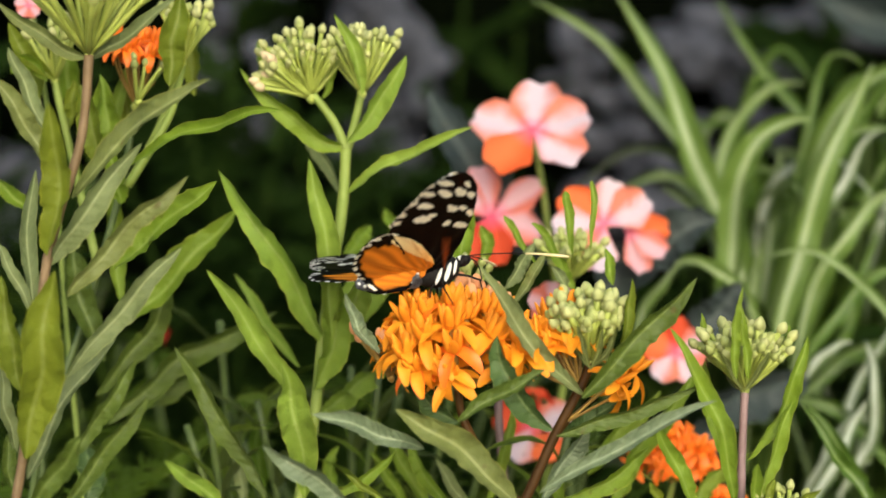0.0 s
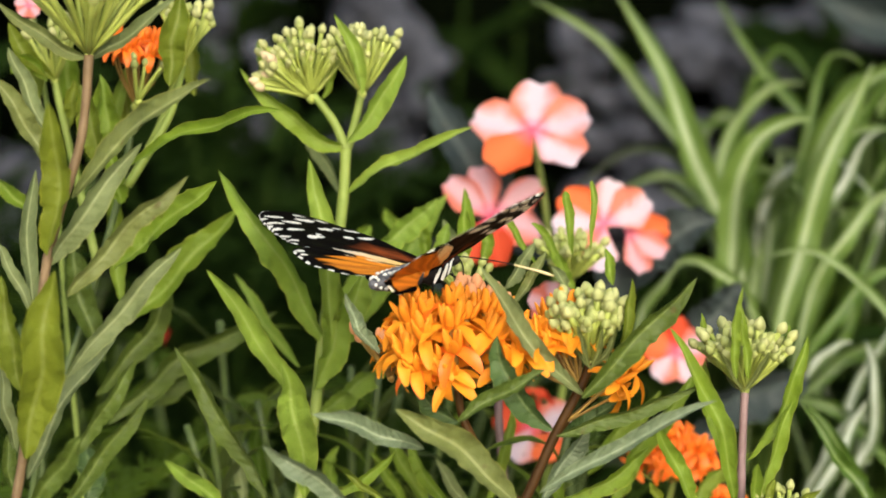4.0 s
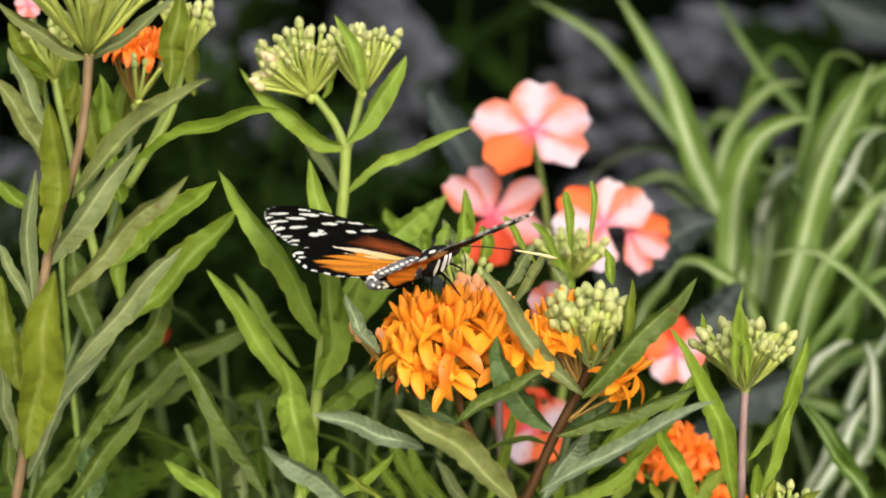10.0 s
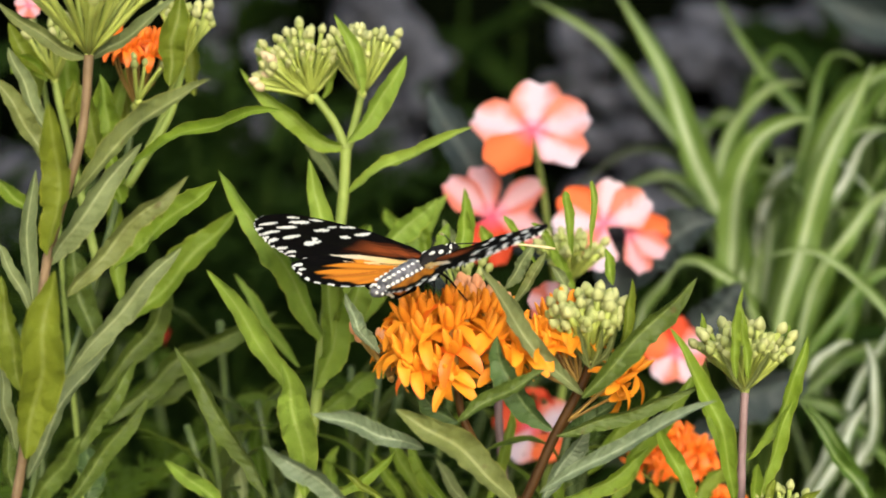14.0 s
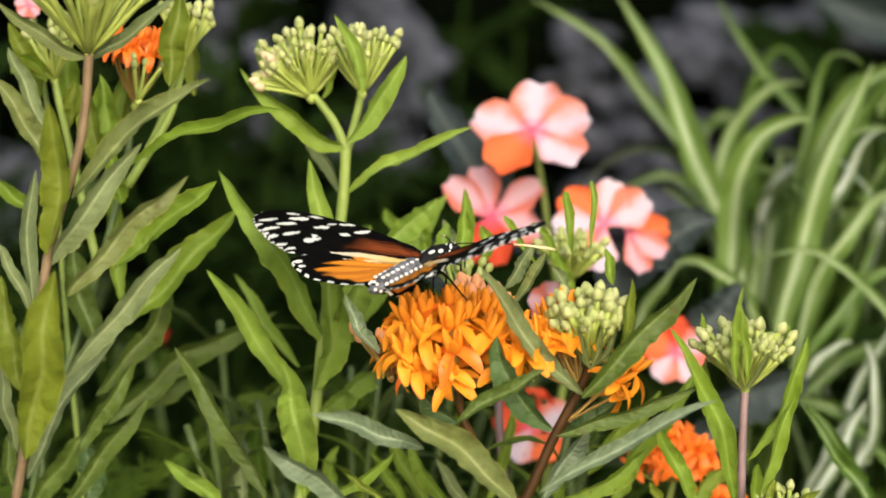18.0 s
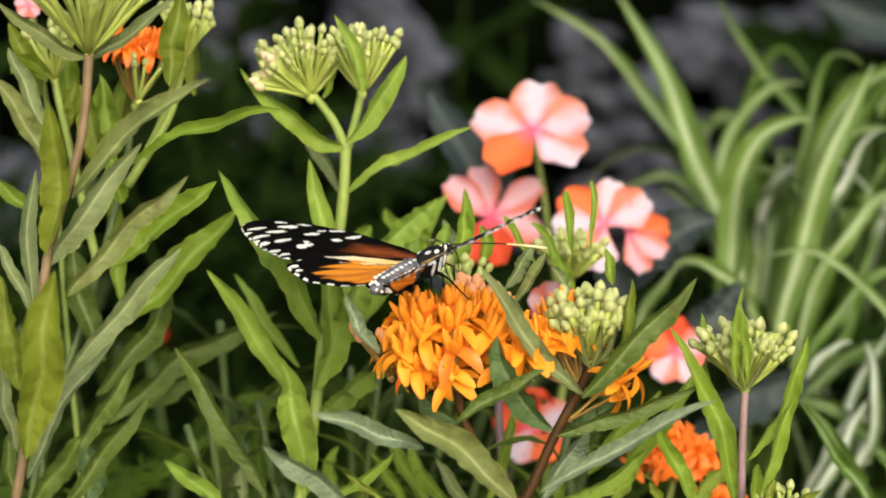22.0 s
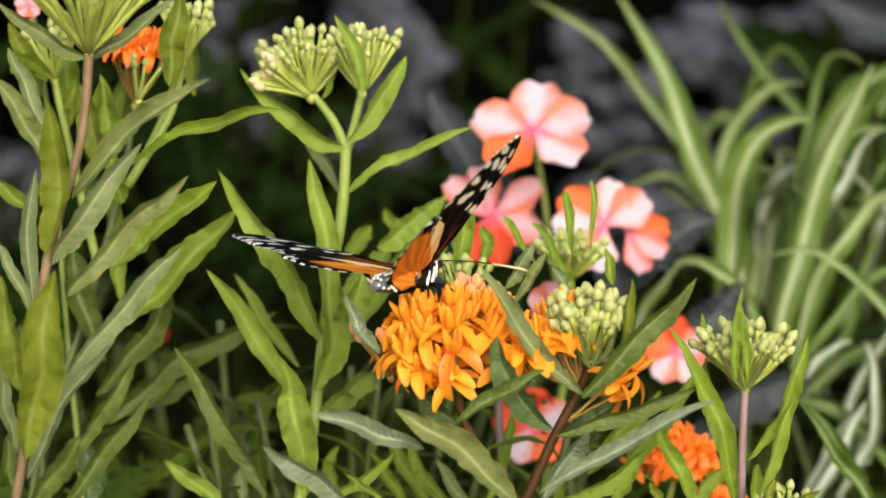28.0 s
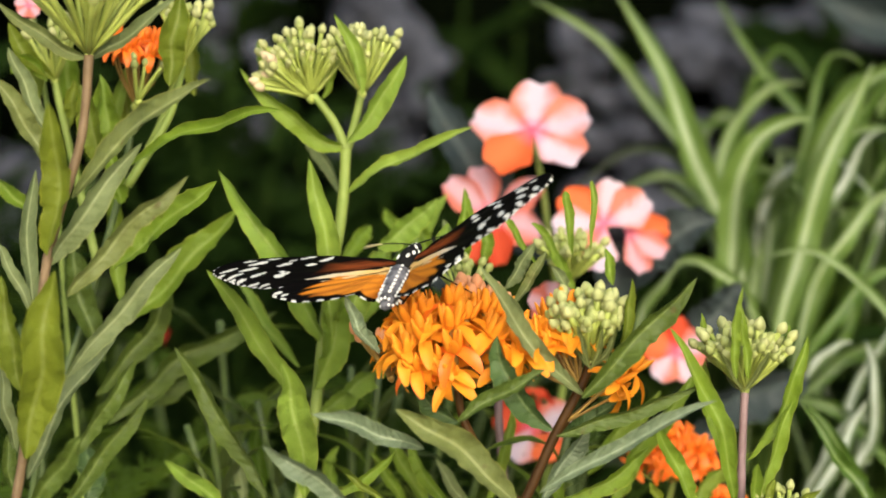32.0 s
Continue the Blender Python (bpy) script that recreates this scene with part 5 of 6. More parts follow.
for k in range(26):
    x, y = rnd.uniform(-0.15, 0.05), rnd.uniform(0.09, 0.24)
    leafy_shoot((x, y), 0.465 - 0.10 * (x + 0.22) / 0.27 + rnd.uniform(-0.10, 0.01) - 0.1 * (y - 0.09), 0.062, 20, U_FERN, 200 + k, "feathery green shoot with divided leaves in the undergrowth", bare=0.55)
U_LIGHT = [unit_leaf("narrow_leaf", LG, lance, 0.16, 0.3, 11), unit_leaf("narrow_leaf", LM, lance, 0.19, 0.2, 12), unit_leaf("narrow_leaf", LG, lance, 0.13, 0.45, 13)]
for k, (x, y, top) in enumerate(((-0.0330, 0.0850, 0.3984), (-0.0254, 0.0950, 0.4045), (-0.0182, 0.0800, 0.3978), (-0.0110, 0.0900, 0.3974), (-0.0037, 0.0750, 0.3924), (0.0089, 0.0850, 0.3871), (-0.0518, 0.1200, 0.4133), (-0.0428, 0.1050, 0.4060), (-0.0394, 0.1300, 0.4184), (-0.0213, 0.1200, 0.4133))):
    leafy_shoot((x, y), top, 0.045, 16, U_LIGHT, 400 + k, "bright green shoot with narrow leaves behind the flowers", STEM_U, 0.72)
dim = random.Random(91)
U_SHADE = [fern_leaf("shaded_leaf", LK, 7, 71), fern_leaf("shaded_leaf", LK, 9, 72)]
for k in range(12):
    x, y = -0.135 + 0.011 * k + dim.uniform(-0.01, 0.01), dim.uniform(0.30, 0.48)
    leafy_shoot((x, y), dim.uniform(0.38, 0.46), 0.08, 22, U_SHADE, 700 + k, "shoot with feathery leaves coloured dark for shade behind the weeds", LK, 0.5, "shaded shoots")
for k in range(8):
    x, y = rnd.uniform(0.03, 0.2), rnd.uniform(0.1, 0.3)
    leafy_shoot((x, y), rnd.uniform(0.34, 0.41), 0.07, 16, U_DARK, 300 + k, "leafy shoot coloured dark for shade low among the straps")
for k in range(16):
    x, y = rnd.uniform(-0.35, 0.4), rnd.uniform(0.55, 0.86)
    leafy_shoot((x, y), rnd.uniform(0.25, 0.62), 0.13, 14, U_DARK, 500 + k, "shoot coloured dark for shade before the stones", LK, group="shaded shoots")


# ---- the butterfly ----
def interp(pts, a):
    for (x0, y0), (x1, y1) in zip(pts, pts[1:]):
        if a <= x1:
            t = (a - x0) / (x1 - x0)
            t = t * t * (3 - 2 * t) * 0.3 + t * 0.7
            return y0 + (y1 - y0) * t
    return pts[-1][1]


FORE_LEAD = [(0, 0.22), (0.6, 0.36), (1.3, 0.43), (2.3, 0.44), (3.3, 0.34), (3.9, 0.21), (4.4, 0.0), (4.7, -0.24), (4.84, -0.45), (4.88, -0.62)]
FORE_TRAIL = [(0, -0.35), (1.4, -1.15), (2.5, -1.70), (2.9, -1.78), (3.6, -1.56), (4.3, -1.24), (4.64, -1.0), (4.82, -0.82), (4.88, -0.66)]
HIND_LEAD = [(-0.2, -0.8), (-0.05, -0.35), (0.4, -0.12), (1.0, -0.32), (1.5, -0.60), (2.1, -1.10), (2.45, -1.60), (2.56, -1.98)]
HIND_TRAIL = [(-0.2, -1.5), (-0.05, -1.7), (0.15, -1.85), (0.5, -2.08), (0.93, -2.30), (1.4, -2.42), (1.67, -2.43), (2.1, -2.32), (2.4, -2.16), (2.56, -2.02)]
# white marks of the forewing: centre, half length, half width, slant in degrees
MARKS = [(4.42, -0.70, 0.281, 0.100, -55), (4.12, -0.08, 0.178, 0.065, -25), (3.91, -0.59, 0.275, 0.105, -41), (3.79, -0.18, 0.287, 0.110, -31), (3.56, 0.13, 0.200, 0.078, -23),
         (4.44, -1.08, 0.14, 0.080, -42), (4.02, -1.06, 0.238, 0.100, -56), (3.96, -1.32, 0.10, 0.070, -37), (3.72, -1.34, 0.147, 0.090, -41), (3.43, -0.97, 0.223, 0.120, -62),
         (3.05, -0.22, 0.256, 0.089, -36), (2.99, 0.05, 0.149, 0.075, -50), (2.68, 0.30, 0.190, 0.075, -30), (2.79, -0.93, 0.244, 0.140, -60), (2.89, -0.72, 0.119, 0.100, 53),
         (2.35, -0.20, 0.133, 0.093, -19), (2.12, 0.20, 0.248, 0.105, -50), (3.28, -1.53, 0.15, 0.085, -31), (2.91, -1.58, 0.129, 0.080, -55)]
T_MARKS = [(x, y, h * 0.92, w * 0.74, a) for x, y, h, w, a in MARKS]
H_MARKS = [(2.36, -1.98, 0.12, 0.080, -54), (2.10, -2.12, 0.10, 0.064, -26)]


def in_mark(a, b, marks):
    for x, y, h, w, s in marks:
        c, n = math.cos(radians(s)), math.sin(radians(s))
        u, v = (a - x) * c + (b - y) * n, -(a - x) * n + (b - y) * c
        if (u / h) ** 2 + (v / w) ** 2 < 1 + 0.16 * math.sin(u * 17 + 9 * x) + 0.12 * math.sin(31 * u + 24 * v + 5 * y):
            return True
    return False


def blend(p, q, t):
    t = max(0.0, min(1.0, t))
    return tuple(x + (y - x) * t for x, y in zip(p, q))


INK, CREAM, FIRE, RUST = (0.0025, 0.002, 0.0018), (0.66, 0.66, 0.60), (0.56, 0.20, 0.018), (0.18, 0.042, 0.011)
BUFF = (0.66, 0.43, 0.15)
# Cream brightened in colour to make up for weak light on the underside.
LIT_CREAM = (0.92, 0.89, 0.74)


def streak_at(a, b):
    """The buff streak between the two wings and the orange behind it."""
    mid = -0.29 - 0.43 * a
    ray = math.sin(math.atan2(b - 0.1, a + 0.4) * 47 + 2 * math.sin(a * 3))
    return (b - mid) / (0.15 + 0.02 * math.sin(a * 9) + 0.07 * ray * min(1.0, a))


def fore_color(a, b, edge):
    if in_mark(a, b, T_MARKS):
        return CREAM
    if edge < 0.05 and a > 2.7 and b < -0.45 and math.sin(a * 26 + b * 26) > 0.1:
        return CREAM
    k = streak_at(a, b)
    if a < 2.05 and abs(k) < 1 - max(0, a - 1.3) / 0.8:
        return blend(BUFF, CREAM, (a - 0.6) / 2.0)
    if k <= -1 and a < 1.5:
        return blend(FIRE, INK, (a - 1.3) / 0.3)
    ray = (b - 0.12 + 0.28 * a) / (0.05 + 0.22 * min(1, a))
    return blend(RUST, INK, max(abs(ray) * 0.75 - 0.15 + 0.15 * math.sin(a * 14 + b * 40), (a - 1.3) / 0.7))


def hind_color(a, b, edge):
    if in_mark(a, b, H_MARKS):
        return CREAM
    if edge < 0.07 and b < -1.5 and math.sin(a * 19) > 0.0:
        return CREAM
    k = streak_at(a, b)
    if abs(k) < 1 and a < 2.0:
        return blend(BUFF, CREAM, (a - 0.6) / 2.0)
    ray = math.sin(math.atan2(b - 0.1, a + 0.4) * 47 + 2 * math.sin(a * 3))
    rim = b - interp(HIND_TRAIL, a) - 0.26 - 0.08 * max(0, a - 0.6) + 0.03 * math.sin(a * 14)
    vein = abs(math.sin(3.2 * math.atan2(b - 0.1, a + 0.4) * 2.2))
    fire = blend(FIRE, RUST, max(0.6 * (vein < 0.12), 0.2 + 0.26 * ray))
    return blend(fire, INK, max(-rim / 0.06, (a - 1.45 + 0.2 * ray) / 0.22))


# the underside: paler, broader marks, its colours brightened in place of light
U_MARKS = [(x, y, h, w * 1.1, a) for x, y, h, w, a in MARKS]


def under_streak(a, b):
    """The broad buff wedge below, which opens outward."""
    return (b + 0.12 + 0.76 * (a - 0.47)) / (0.05 + 0.2 * max(0.0, min(1.0, (a - 0.47) / 1.1)))


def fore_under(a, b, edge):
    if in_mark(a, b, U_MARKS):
        return LIT_CREAM
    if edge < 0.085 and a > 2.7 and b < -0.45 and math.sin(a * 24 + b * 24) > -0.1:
        return LIT_CREAM
    ray = (b - 0.24 + 0.18 * a) / (0.03 + 0.08 * min(1, a))
    return blend(RUST, INK, max(abs(ray) * 0.8, (a - 1.1) / 0.6))


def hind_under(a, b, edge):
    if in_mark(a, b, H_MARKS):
        return LIT_CREAM
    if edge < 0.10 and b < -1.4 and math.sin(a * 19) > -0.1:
        return LIT_CREAM
    k = under_streak(a, b)
    ray = math.sin(math.atan2(b - 0.1, a + 0.4) * 47 + 2 * math.sin(a * 3))
    vein = abs(math.sin(3.2 * math.atan2(b - 0.1, a + 0.4) * 2.2))
    if 0.4 < a < 2.3 and abs(k) < 1 - max(0, a - 2.05) / 0.25:
        # the wedge buff is raised too, against its backlit dullness
        return blend(blend((0.92, 0.52, 0.14), (0.95, 0.82, 0.46), (a - 0.5) / 1.5), FIRE, 0.35 * (vein < 0.08) + 0.2 * max(0.0, ray))
    if k >= 1 or a > 2.2:
        return INK
    rim = min(b - interp(HIND_TRAIL, a) - 0.25 + 0.03 * math.sin(a * 14), a + 0.02)
    fire = blend((0.74, 0.235, 0.020), RUST, max(0.5 * (vein < 0.10), 0.24 + 0.24 * ray))
    return blend(fire, INK, max(-rim / 0.06, (a - 1.85 + 0.06 * math.sin(b * 23)) / 0.12))


def wing(fly, name, side, lead, trail, color, under, lift, label, hang=False, nx=110, ny=48):
    """A thin wing with an upper and a lower face, in its own plane, hinged at its origin."""
    vs, fs, cs, ts = [], [], [], []
    a0, a1 = lead[0][0], lead[-1][0]
    q = ny + 1
    for layer, tint in ((0, color), (1, under)):
        first = len(vs)
        for i in range(nx + 1):
            s = i / nx
            a = a0 + (a1 - a0) * (1 - (1 - s) ** 1.6)
            hi, lo = interp(lead, a), interp(trail, a)
            for j in range(ny + 1):
                f = j / ny
                b = lo + (hi - lo) * f
                edge = min(f, 1 - f) * (hi - lo) if a < a1 - 0.1 else min(a1 - a, min(f, 1 - f) * (hi - lo) + 0.02)
                scallop = 0.018 * math.sin(a * 19) * (f < 0.01)
                z = lift - 0.035 * (a / 4) ** 2 + 0.012 * math.sin(math.atan2(b + 0.3, a + 0.4) * 26)
                if layer and 0 < i < nx and 0 < j < ny:
                    z -= 0.012
                # the hind margin curls down
                z -= 0.06 * max(0.0, 1 - f / 0.22) ** 2 * min(1.0, max(0.0, a - 0.3))
                x = a
                if hang and a < 0.3 and b < -0.45:
                    # the inner fold hangs down beside the abdomen
                    d = (0.3 - a) * min(1.0, (-0.45 - b) / 0.4)
                    x, z = a + 0.5 * d, z - 0.75 * d
                elif a < 0.15:
                    x, z = 0.15 - (0.15 - a) * 0.5, z - (0.15 - a) * 0.6
                vs.append((side * x / 100, (b + scallop) / 100, z / 100))
                cs.append(tint(a, b, edge))
                ts.append(cs[-1])
        for i in range(nx):
            for j in range(ny):
                k = first + i * q + j
                fs.append((k, k + q, k + q + 1, k + 1) if layer == 0 else (k, k + 1, k + q + 1, k + q))
    w = part(name, vs, fs, WING, None, colors=cs, thin=ts)
    w.parent = fly
    return tagged(w, label)


def lathe(sections, sides=14):
    """Rings (y, z, radius across, radius high) along the body."""
    vs, fs = [], []
    for y, z, rx, rz in sections:
        for j in range(sides):
            a = 2 * math.pi * j / sides
            vs.append(Vector((rx * math.cos(a), y, z - 0.09 + rz * math.sin(a))) / 100)
    for i in range(len(sections) - 1):
        for j in range(sides):
            fs.append((i * sides + j, (i + 1) * sides + j, (i + 1) * sides + (j + 1) % sides, i * sides + (j + 1) % sides))
    fs.append(tuple(range(sides)))
    fs.append(tuple(range(len(vs) - sides, len(vs)))[::-1])
    return vs, fs


def small(fly, name, mesh, material, label=""):
    ob = part(name, mesh[0], mesh[1], material, None)
    ob.parent = fly
    return tagged(ob, label)


fly = thing("butterfly", (0, 0, 0.45), "black butterfly with orange hindwings and cream spots on the flower", "butterfly")
thorax = small(fly, "thorax", lathe([(-0.25, 0.0, 0.04, 0.04), (-0.2, 0.0, 0.15, 0.16), (0.1, 0.02, 0.25, 0.34), (0.45, 0.03, 0.26, 0.36), (0.75, 0.07, 0.20, 0.26), (0.88, 0.1, 0.06, 0.06)]), BLACK)
abdomen = small(fly, "abdomen", lathe([(-0.18, 0.0, 0.10, 0.12)] + [(-0.18 - 0.165 * k, 0.09 - 0.01 * k, (0.25 + 0.022 * (k % 2)) * (1 - (k / 11) ** 4) + 0.015, (0.26 + 0.022 * (k % 2)) * (1 - (k / 11) ** 4) + 0.015) for k in range(1, 11)]), GREYB, "slate grey abdomen with pale dots")
head = small(fly, "head", lathe([(0.84, 0.1, 0.05, 0.05), (0.88, 0.1, 0.13, 0.13), (1.0, 0.11, 0.16, 0.15), (1.12, 0.11, 0.13, 0.12), (1.2, 0.1, 0.05, 0.05)]), BLACK)


def dab(parent, name, x, y, z, rx, ry, rz, material, slant=0.0):
    bm = bmesh.new()
    bmesh.ops.create_icosphere(bm, subdivisions=2, radius=1.0)
    me = bpy.data.meshes.new(name)
    bm.to_mesh(me)
    bm.free()
    me.polygons.foreach_set("use_smooth", [True] * len(me.polygons))
    me.materials.append(material)
    me.transform(Matrix.Translation((x / 100, y / 100, (z - 0.09) / 100)) @ Matrix.Rotation(radians(slant), 4, "X") @ Matrix.Diagonal((rx / 100, ry / 100, rz / 100, 1)))
    ob = new(name, me)
    ob.parent = parent
    return ob


for s in (-1, 1):
    dab(head, "eye", s * 0.12, 1.03, 0.12, 0.075, 0.1, 0.1, BLACK)
    dab(head, "white_spot", s * 0.07, 0.95, 0.235, 0.03, 0.03, 0.02, WHITE)
    dab(head, "white_spot", s * 0.05, 1.10, 0.215, 0.025, 0.03, 0.02, WHITE)
    dab(thorax, "white_stripe", s * 0.205, 0.66, 0.02, 0.03, 0.045, 0.20, WHITE, -32)
    dab(thorax, "white_stripe", s * 0.245, 0.42, -0.04, 0.035, 0.065, 0.27, WHITE, -38)
    dab(thorax, "white_stripe", s * 0.245, 0.16, -0.06, 0.035, 0.05, 0.24, WHITE, -42)
    dab(thorax, "white_spot", s * 0.10, 0.64, 0.27, 0.04, 0.07, 0.03, WHITE)
    dab(thorax, "white_spot", s * 0.18, 0.46, 0.25, 0.06, 0.09, 0.05, WHITE)
    dab(thorax, "white_spot", s * 0.12, 0.22, 0.31, 0.06, 0.11, 0.04, WHITE)
    dab(head, "white_spot", s * 0.12, 0.88, 0.20, 0.04, 0.03, 0.05, WHITE)
    for k in range(8):
        dab(abdomen, "white_spot", s * 0.13, -0.34 - 0.165 * k, 0.305 - 0.012 * k, 0.055, 0.062, 0.035, WHITE)
        dab(abdomen, "white_spot", s * 0.245, -0.36 - 0.165 * k, 0.14 - 0.01 * k, 0.035, 0.066, 0.045, WHITE)
        dab(abdomen, "white_spot", s * 0.21, -0.38 - 0.165 * k, -0.04 - 0.01 * k, 0.04, 0.06, 0.04, WHITE)
    for x, y, z in ((0.13, -1.72, 0.12), (0.10, -1.78, 0.0), (0.15, -1.66, -0.08), (0.05, -1.72, 0.17)):
        dab(abdomen, "white_spot", s * x, y, z, 0.035, 0.045, 0.04, WHITE)


def feeler(name, s, tip):
    a, b = Vector((s * 0.07, 1.12, 0.1)) / 100, Vector(tip) / 100
    line = [bend(a, (a + b) / 2 + Vector((0, 0, 0.0008)), b, k / 12) for k in range(13)]
    ob = small(fly, name, tube_mesh(line, [0.00016] * 8 + [0.00017, 0.0002, 0.00025, 0.0003, 0.00022], 6), BLACK, "thin dark antenna with a straw-coloured club")
    club = part("club", *tube_mesh(line[7:], [0.00020, 0.00022, 0.00026, 0.00034, 0.0004, 0.00026], 6), STRAW, None)
    club.parent = ob


feeler("antenna", 1, (1.47, 3.05, -0.72))
feeler("antenna", -1, (-2.1, 2.76, -0.38))
LEGS = (((0.14, 0.30, -0.30), (0.91, -0.12, -0.35), (1.58, -0.30, -0.86)), ((-0.12, 0.72, -0.22), (-0.20, 1.36, -0.56), (-0.30, 1.36, -1.05)),
        ((0.14, 0.30, -0.34), (0.42, 0.22, -0.42), (0.48, -0.02, -0.86)), ((-0.14, 0.30, -0.34), (-0.42, 0.30, -0.42), (-0.50, 0.15, -0.90)),
        ((0.12, 0.12, -0.32), (0.40, -0.20, -0.36), (0.46, -0.42, -0.74)), ((-0.12, 0.12, -0.32), (-0.40, -0.20, -0.36), (-0.46, -0.42, -0.78)))
for joints in LEGS:
    hip, kn, ft = (Vector(p) / 100 for p in joints)
    line = [hip, hip.lerp(kn, 0.5) + Vector((0, 0, 0.0004)), kn, kn.lerp(ft, 0.5), ft]
    small(fly, "leg", tube_mesh(line, [0.00034, 0.0003, 0.00026, 0.0002, 0.00014], 6), BLACK)
prob = [Vector((0, 1.18, 0.05)), Vector((0, 1.32, -0.1)), Vector((0, 1.36, -0.35)), Vector((0, 1.3, -0.6))]
small(fly, "proboscis", tube_mesh([p / 100 for p in smooth_line(prob)], [0.00018] * 19, 5), BLACK)
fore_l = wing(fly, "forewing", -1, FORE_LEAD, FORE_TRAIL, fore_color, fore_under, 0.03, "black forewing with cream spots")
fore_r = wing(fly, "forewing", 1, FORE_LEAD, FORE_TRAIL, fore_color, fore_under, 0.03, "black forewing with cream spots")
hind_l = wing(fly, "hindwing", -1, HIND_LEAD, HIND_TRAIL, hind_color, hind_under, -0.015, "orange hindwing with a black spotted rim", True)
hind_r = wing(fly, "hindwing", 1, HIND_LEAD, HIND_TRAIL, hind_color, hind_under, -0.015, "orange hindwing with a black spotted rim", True)


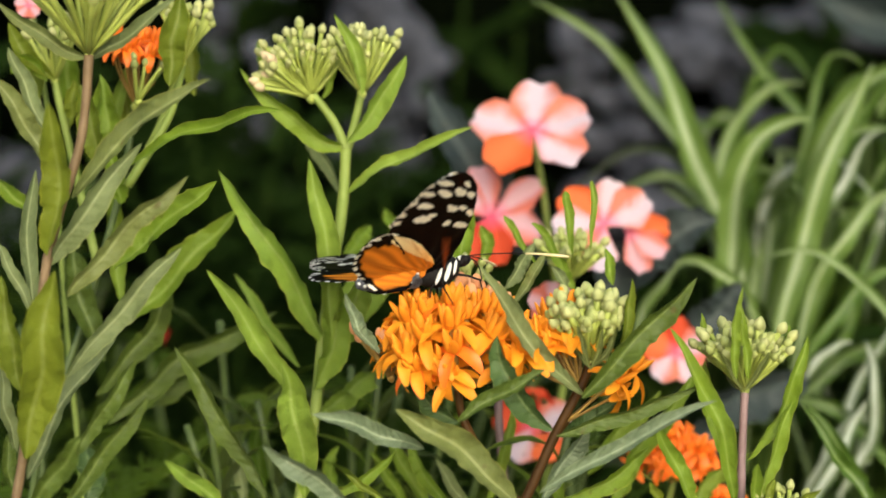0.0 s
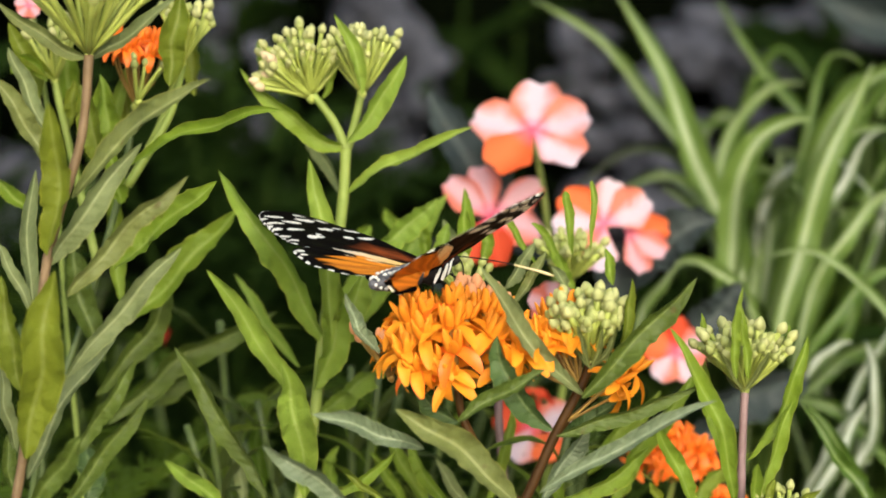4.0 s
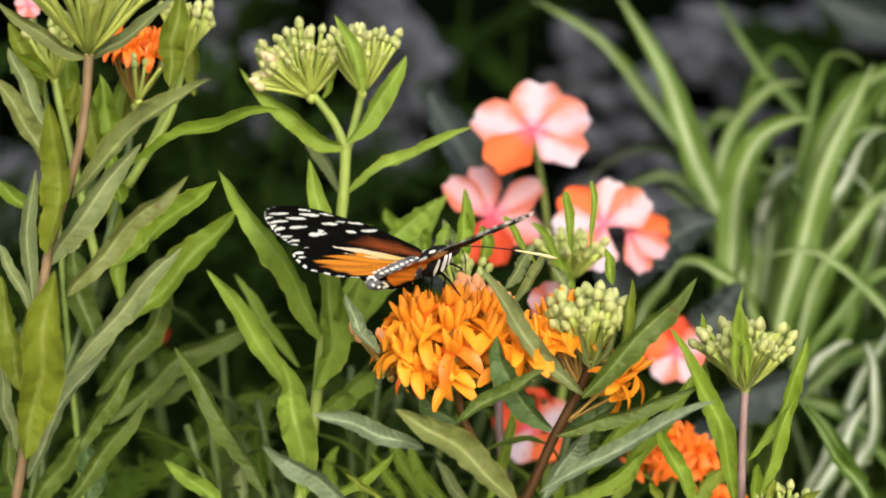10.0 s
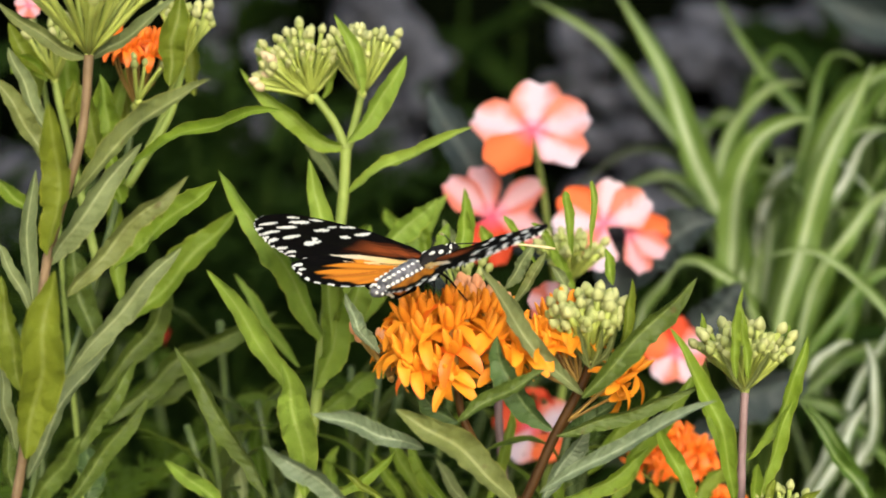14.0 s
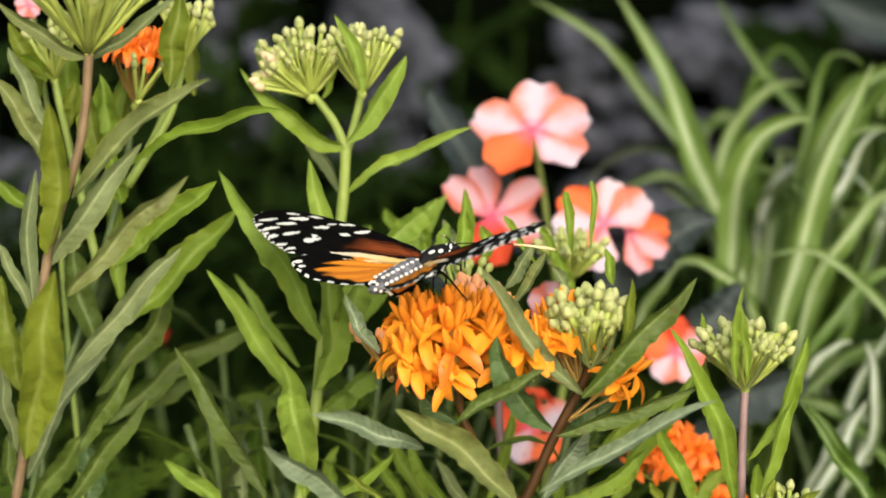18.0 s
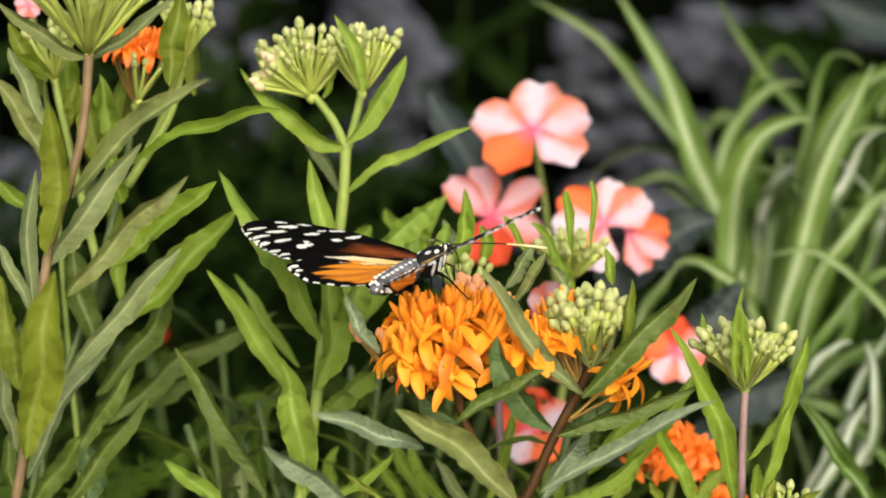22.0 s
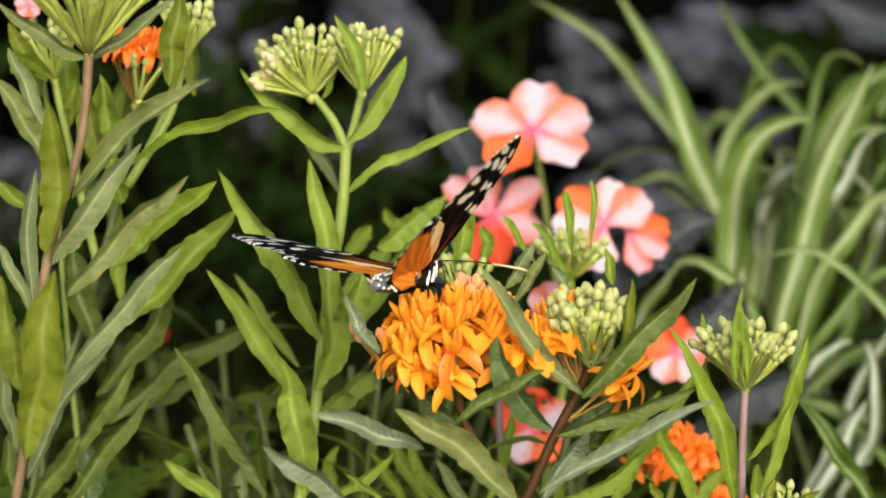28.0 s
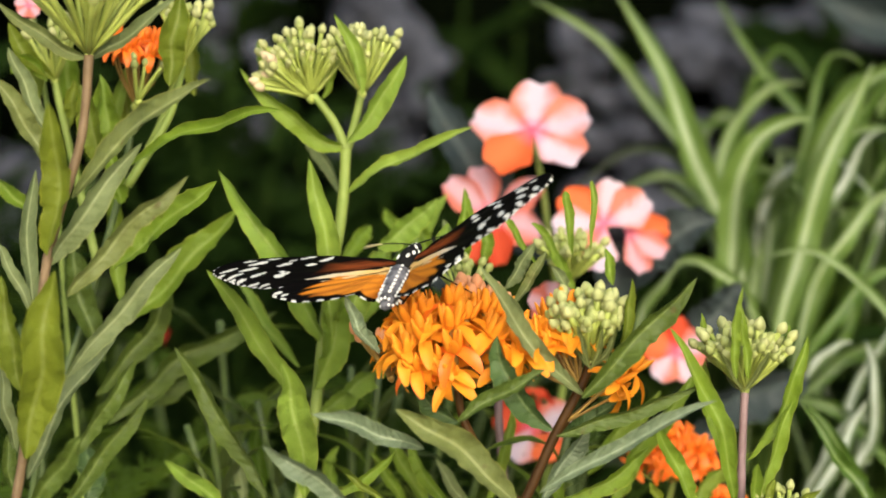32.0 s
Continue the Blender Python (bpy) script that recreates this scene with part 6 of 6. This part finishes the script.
def motions():
    """The butterfly turns on its flower and fans its wings: seconds, place, heading, pitch, roll, then lift, sweep and twist of the left and right wings."""
    rows = [
        (0.0, -0.0038, -0.0012, 0.4441, -63.3, 13.6, -15.5, 14.1, 23.0, -2.0, -1.3, -10.0, -7.8),
        (1.0, -0.0038, -0.0011, 0.4439, -65.9, 7.8, -11.9, 11.4, 29.9, -2.8, -1.5, -8.2, -6.1),
        (2.0, -0.0018, -0.0009, 0.4428, -55.9, 8.2, -9.0, 7.2, 21.9, -2.4, -1.0, -4.9, -9.1),
        (2.5, -0.0025, -0.0007, 0.4429, -49.9, 10.6, -8.7, 15.3, 30.1, -1.3, -2.1, -7.3, -8.1),
        (3.0, -0.0029, -0.0003, 0.4427, -43.1, 5.3, -6.0, 12.0, 29.8, -1.7, -2.4, -9.6, -6.8),
        (3.5, -0.0040, 0.0001, 0.4439, -40.7, 3.7, -0.1, 11.8, 30.0, -2.3, -0.3, -7.3, -3.6),
        (5.5, -0.0046, -0.0004, 0.4455, -51.6, 20.0, 0.6, 22.4, 23.2, -3.7, -5.4, -4.9, -0.5),
        (6.0, -0.0036, -0.0007, 0.4462, -47.0, 16.7, -0.3, 14.0, 15.2, -2.2, -0.3, -5.3, -0.2),
        (7.5, -0.0041, -0.0003, 0.4472, -47.1, 14.8, -3.0, 17.3, 19.5, -0.4, -2.3, -2.5, -3.2),
        (8.0, -0.0042, -0.0001, 0.4469, -46.8, 14.1, -3.2, 15.7, 18.4, -1.1, -2.3, -2.0, -3.2),
        (9.0, -0.0042, -0.0003, 0.4463, -46.4, 9.9, -2.1, 16.2, 19.5, -2.8, -2.6, -1.3, -3.2),
        (10.0, -0.0046, -0.0002, 0.4466, -45.6, 11.1, -2.8, 16.0, 19.9, -1.5, -2.4, -1.9, -3.2),
        (11.0, -0.0045, -0.0004, 0.4459, -47.2, 10.5, -3.5, 15.7, 20.6, -3.8, -2.5, -2.3, -3.3),
        (12.0, -0.0045, -0.0004, 0.4459, -45.6, 11.2, -3.6, 17.8, 18.9, -4.8, -2.4, -2.4, -3.1),
        (13.0, -0.0045, -0.0004, 0.4463, -44.4, 12.9, -5.2, 18.2, 18.7, -4.0, -2.5, -2.6, -2.1),
        (14.0, -0.0045, -0.0004, 0.4462, -43.1, 15.9, -2.9, 15.4, 16.6, -3.9, -2.6, -2.5, 0.0),
        (14.5, -0.0046, -0.0005, 0.4463, -43.0, 14.6, -3.6, 19.4, 18.8, -4.4, -2.7, -2.0, -0.1),
        (16.5, -0.0045, -0.0005, 0.4465, -44.0, 14.5, -3.6, 18.3, 18.0, -4.8, -2.3, -2.1, 0.0),
        (17.0, -0.0044, -0.0005, 0.4468, -44.1, 15.1, -3.0, 18.2, 16.4, -4.9, -2.6, -1.9, 0.0),
        (18.0, -0.0046, -0.0005, 0.4465, -43.7, 14.7, -3.7, 17.3, 16.2, -4.6, -2.9, -2.1, 0.0),
        (19.0, -0.0054, -0.0002, 0.4464, -39.0, 16.1, -4.4, 17.3, 19.2, -3.4, -4.2, -2.0, -0.1),
        (20.0, -0.0054, -0.0004, 0.4466, -40.6, 15.4, -4.4, 18.8, 20.2, -4.7, -3.7, -1.1, -0.2),
        (21.0, -0.0054, -0.0005, 0.4461, -39.4, 13.5, -4.7, 17.7, 18.4, -5.0, -3.4, -1.6, -0.1),
        (22.0, -0.0054, -0.0006, 0.4463, -38.8, 13.9, -6.0, 17.2, 19.4, -5.0, -3.2, -2.3, -2.2),
        (23.0, -0.0057, 0.0001, 0.4455, -35.3, 10.6, -4.6, 16.4, 21.1, -1.6, -5.0, -3.6, -2.6),
        (24.0, -0.0055, -0.0000, 0.4457, -35.9, 11.4, -5.6, 17.5, 21.0, -1.8, -4.7, -3.8, -2.9),
        (25.0, -0.0052, -0.0003, 0.4456, -35.4, 11.9, -7.9, 19.3, 21.1, -2.7, -4.7, -3.3, -3.3),
        (25.5, -0.0058, 0.0001, 0.4462, -33.5, 10.0, -7.6, 16.5, 20.0, -0.7, -4.7, -3.2, -3.5),
        (27.5, -0.0069, -0.0000, 0.4436, -29.0, 6.0, -8.2, 14.7, 35.5, 0.9, -3.0, -9.6, -2.6),
        (28.0, -0.0067, -0.0000, 0.4437, -28.7, 4.9, -9.4, 17.8, 39.8, 1.3, -3.1, -10.2, -2.5),
        (29.0, -0.0065, -0.0003, 0.4429, -25.3, 0.7, -10.4, 9.2, 34.3, 0.2, -4.2, -9.2, -2.9),
        (30.0, -0.0069, -0.0002, 0.4439, -23.5, 3.5, -11.5, 11.2, 33.6, 0.6, -5.5, -8.9, -2.1),
        (31.0, -0.0078, -0.0002, 0.4436, -22.7, 3.9, -12.0, 9.1, 35.8, 1.5, -4.5, -8.6, -2.3),
        (31.3, -0.0083, 0.0000, 0.4444, -17.9, 16.2, -11.4, 9.7, 32.5, 3.3, -6.2, -8.6, 0.6),
        (31.5, -0.0086, -0.0000, 0.4451, -19.2, 11.7, -13.3, 6.1, 28.5, 4.6, -4.4, -7.3, 0.7),
        (32.0, -0.0095, -0.0004, 0.4453, -15.8, 18.8, -14.8, 11.1, 21.7, 7.8, -2.9, -6.2, 0.7),
    ]
    body, left, right = [], [], []
    for t, x, y, z, yaw, pitch, roll, wl, wr, sl, sr, tl, tr in rows:
        turn = Matrix.Rotation(radians(yaw), 4, "Z") @ Matrix.Rotation(radians(pitch), 4, "X") @ Matrix.Rotation(radians(roll), 4, "Y")
        body.append((t, Matrix.Translation((x, y, z)) @ turn))
        left.append((t, pose(-0.0014, 0.0017, 0.0002, 0, wl, 0) @ pose(0, 0, 0, tl) @ pose(0, 0, 0, 0, 0, -sl)))
        right.append((t, pose(0.0014, 0.0017, 0.0002, 0, -wr, 0) @ pose(0, 0, 0, tr) @ pose(0, 0, 0, 0, 0, sr)))
    walk(fly, body)
    hinge = Matrix.Translation((0, -0.0018, 0))
    lifts = ((0.0, -14), (2.5, -12), (3.5, -8), (5.5, -3), (25.5, -4), (27.5, -6), (28.0, -8), (29.0, -9), (31.0, -9), (31.3, -4), (31.5, -3), (32.0, 0))
    walk(abdomen, [(t, hinge @ pose(0, 0, 0, a, 0, 0.3 * a) @ hinge.inverted()) for t, a in lifts])
    for w in (fore_l, hind_l):
        walk(w, left)
    for w in (fore_r, hind_r):
        walk(w, right)


motions()
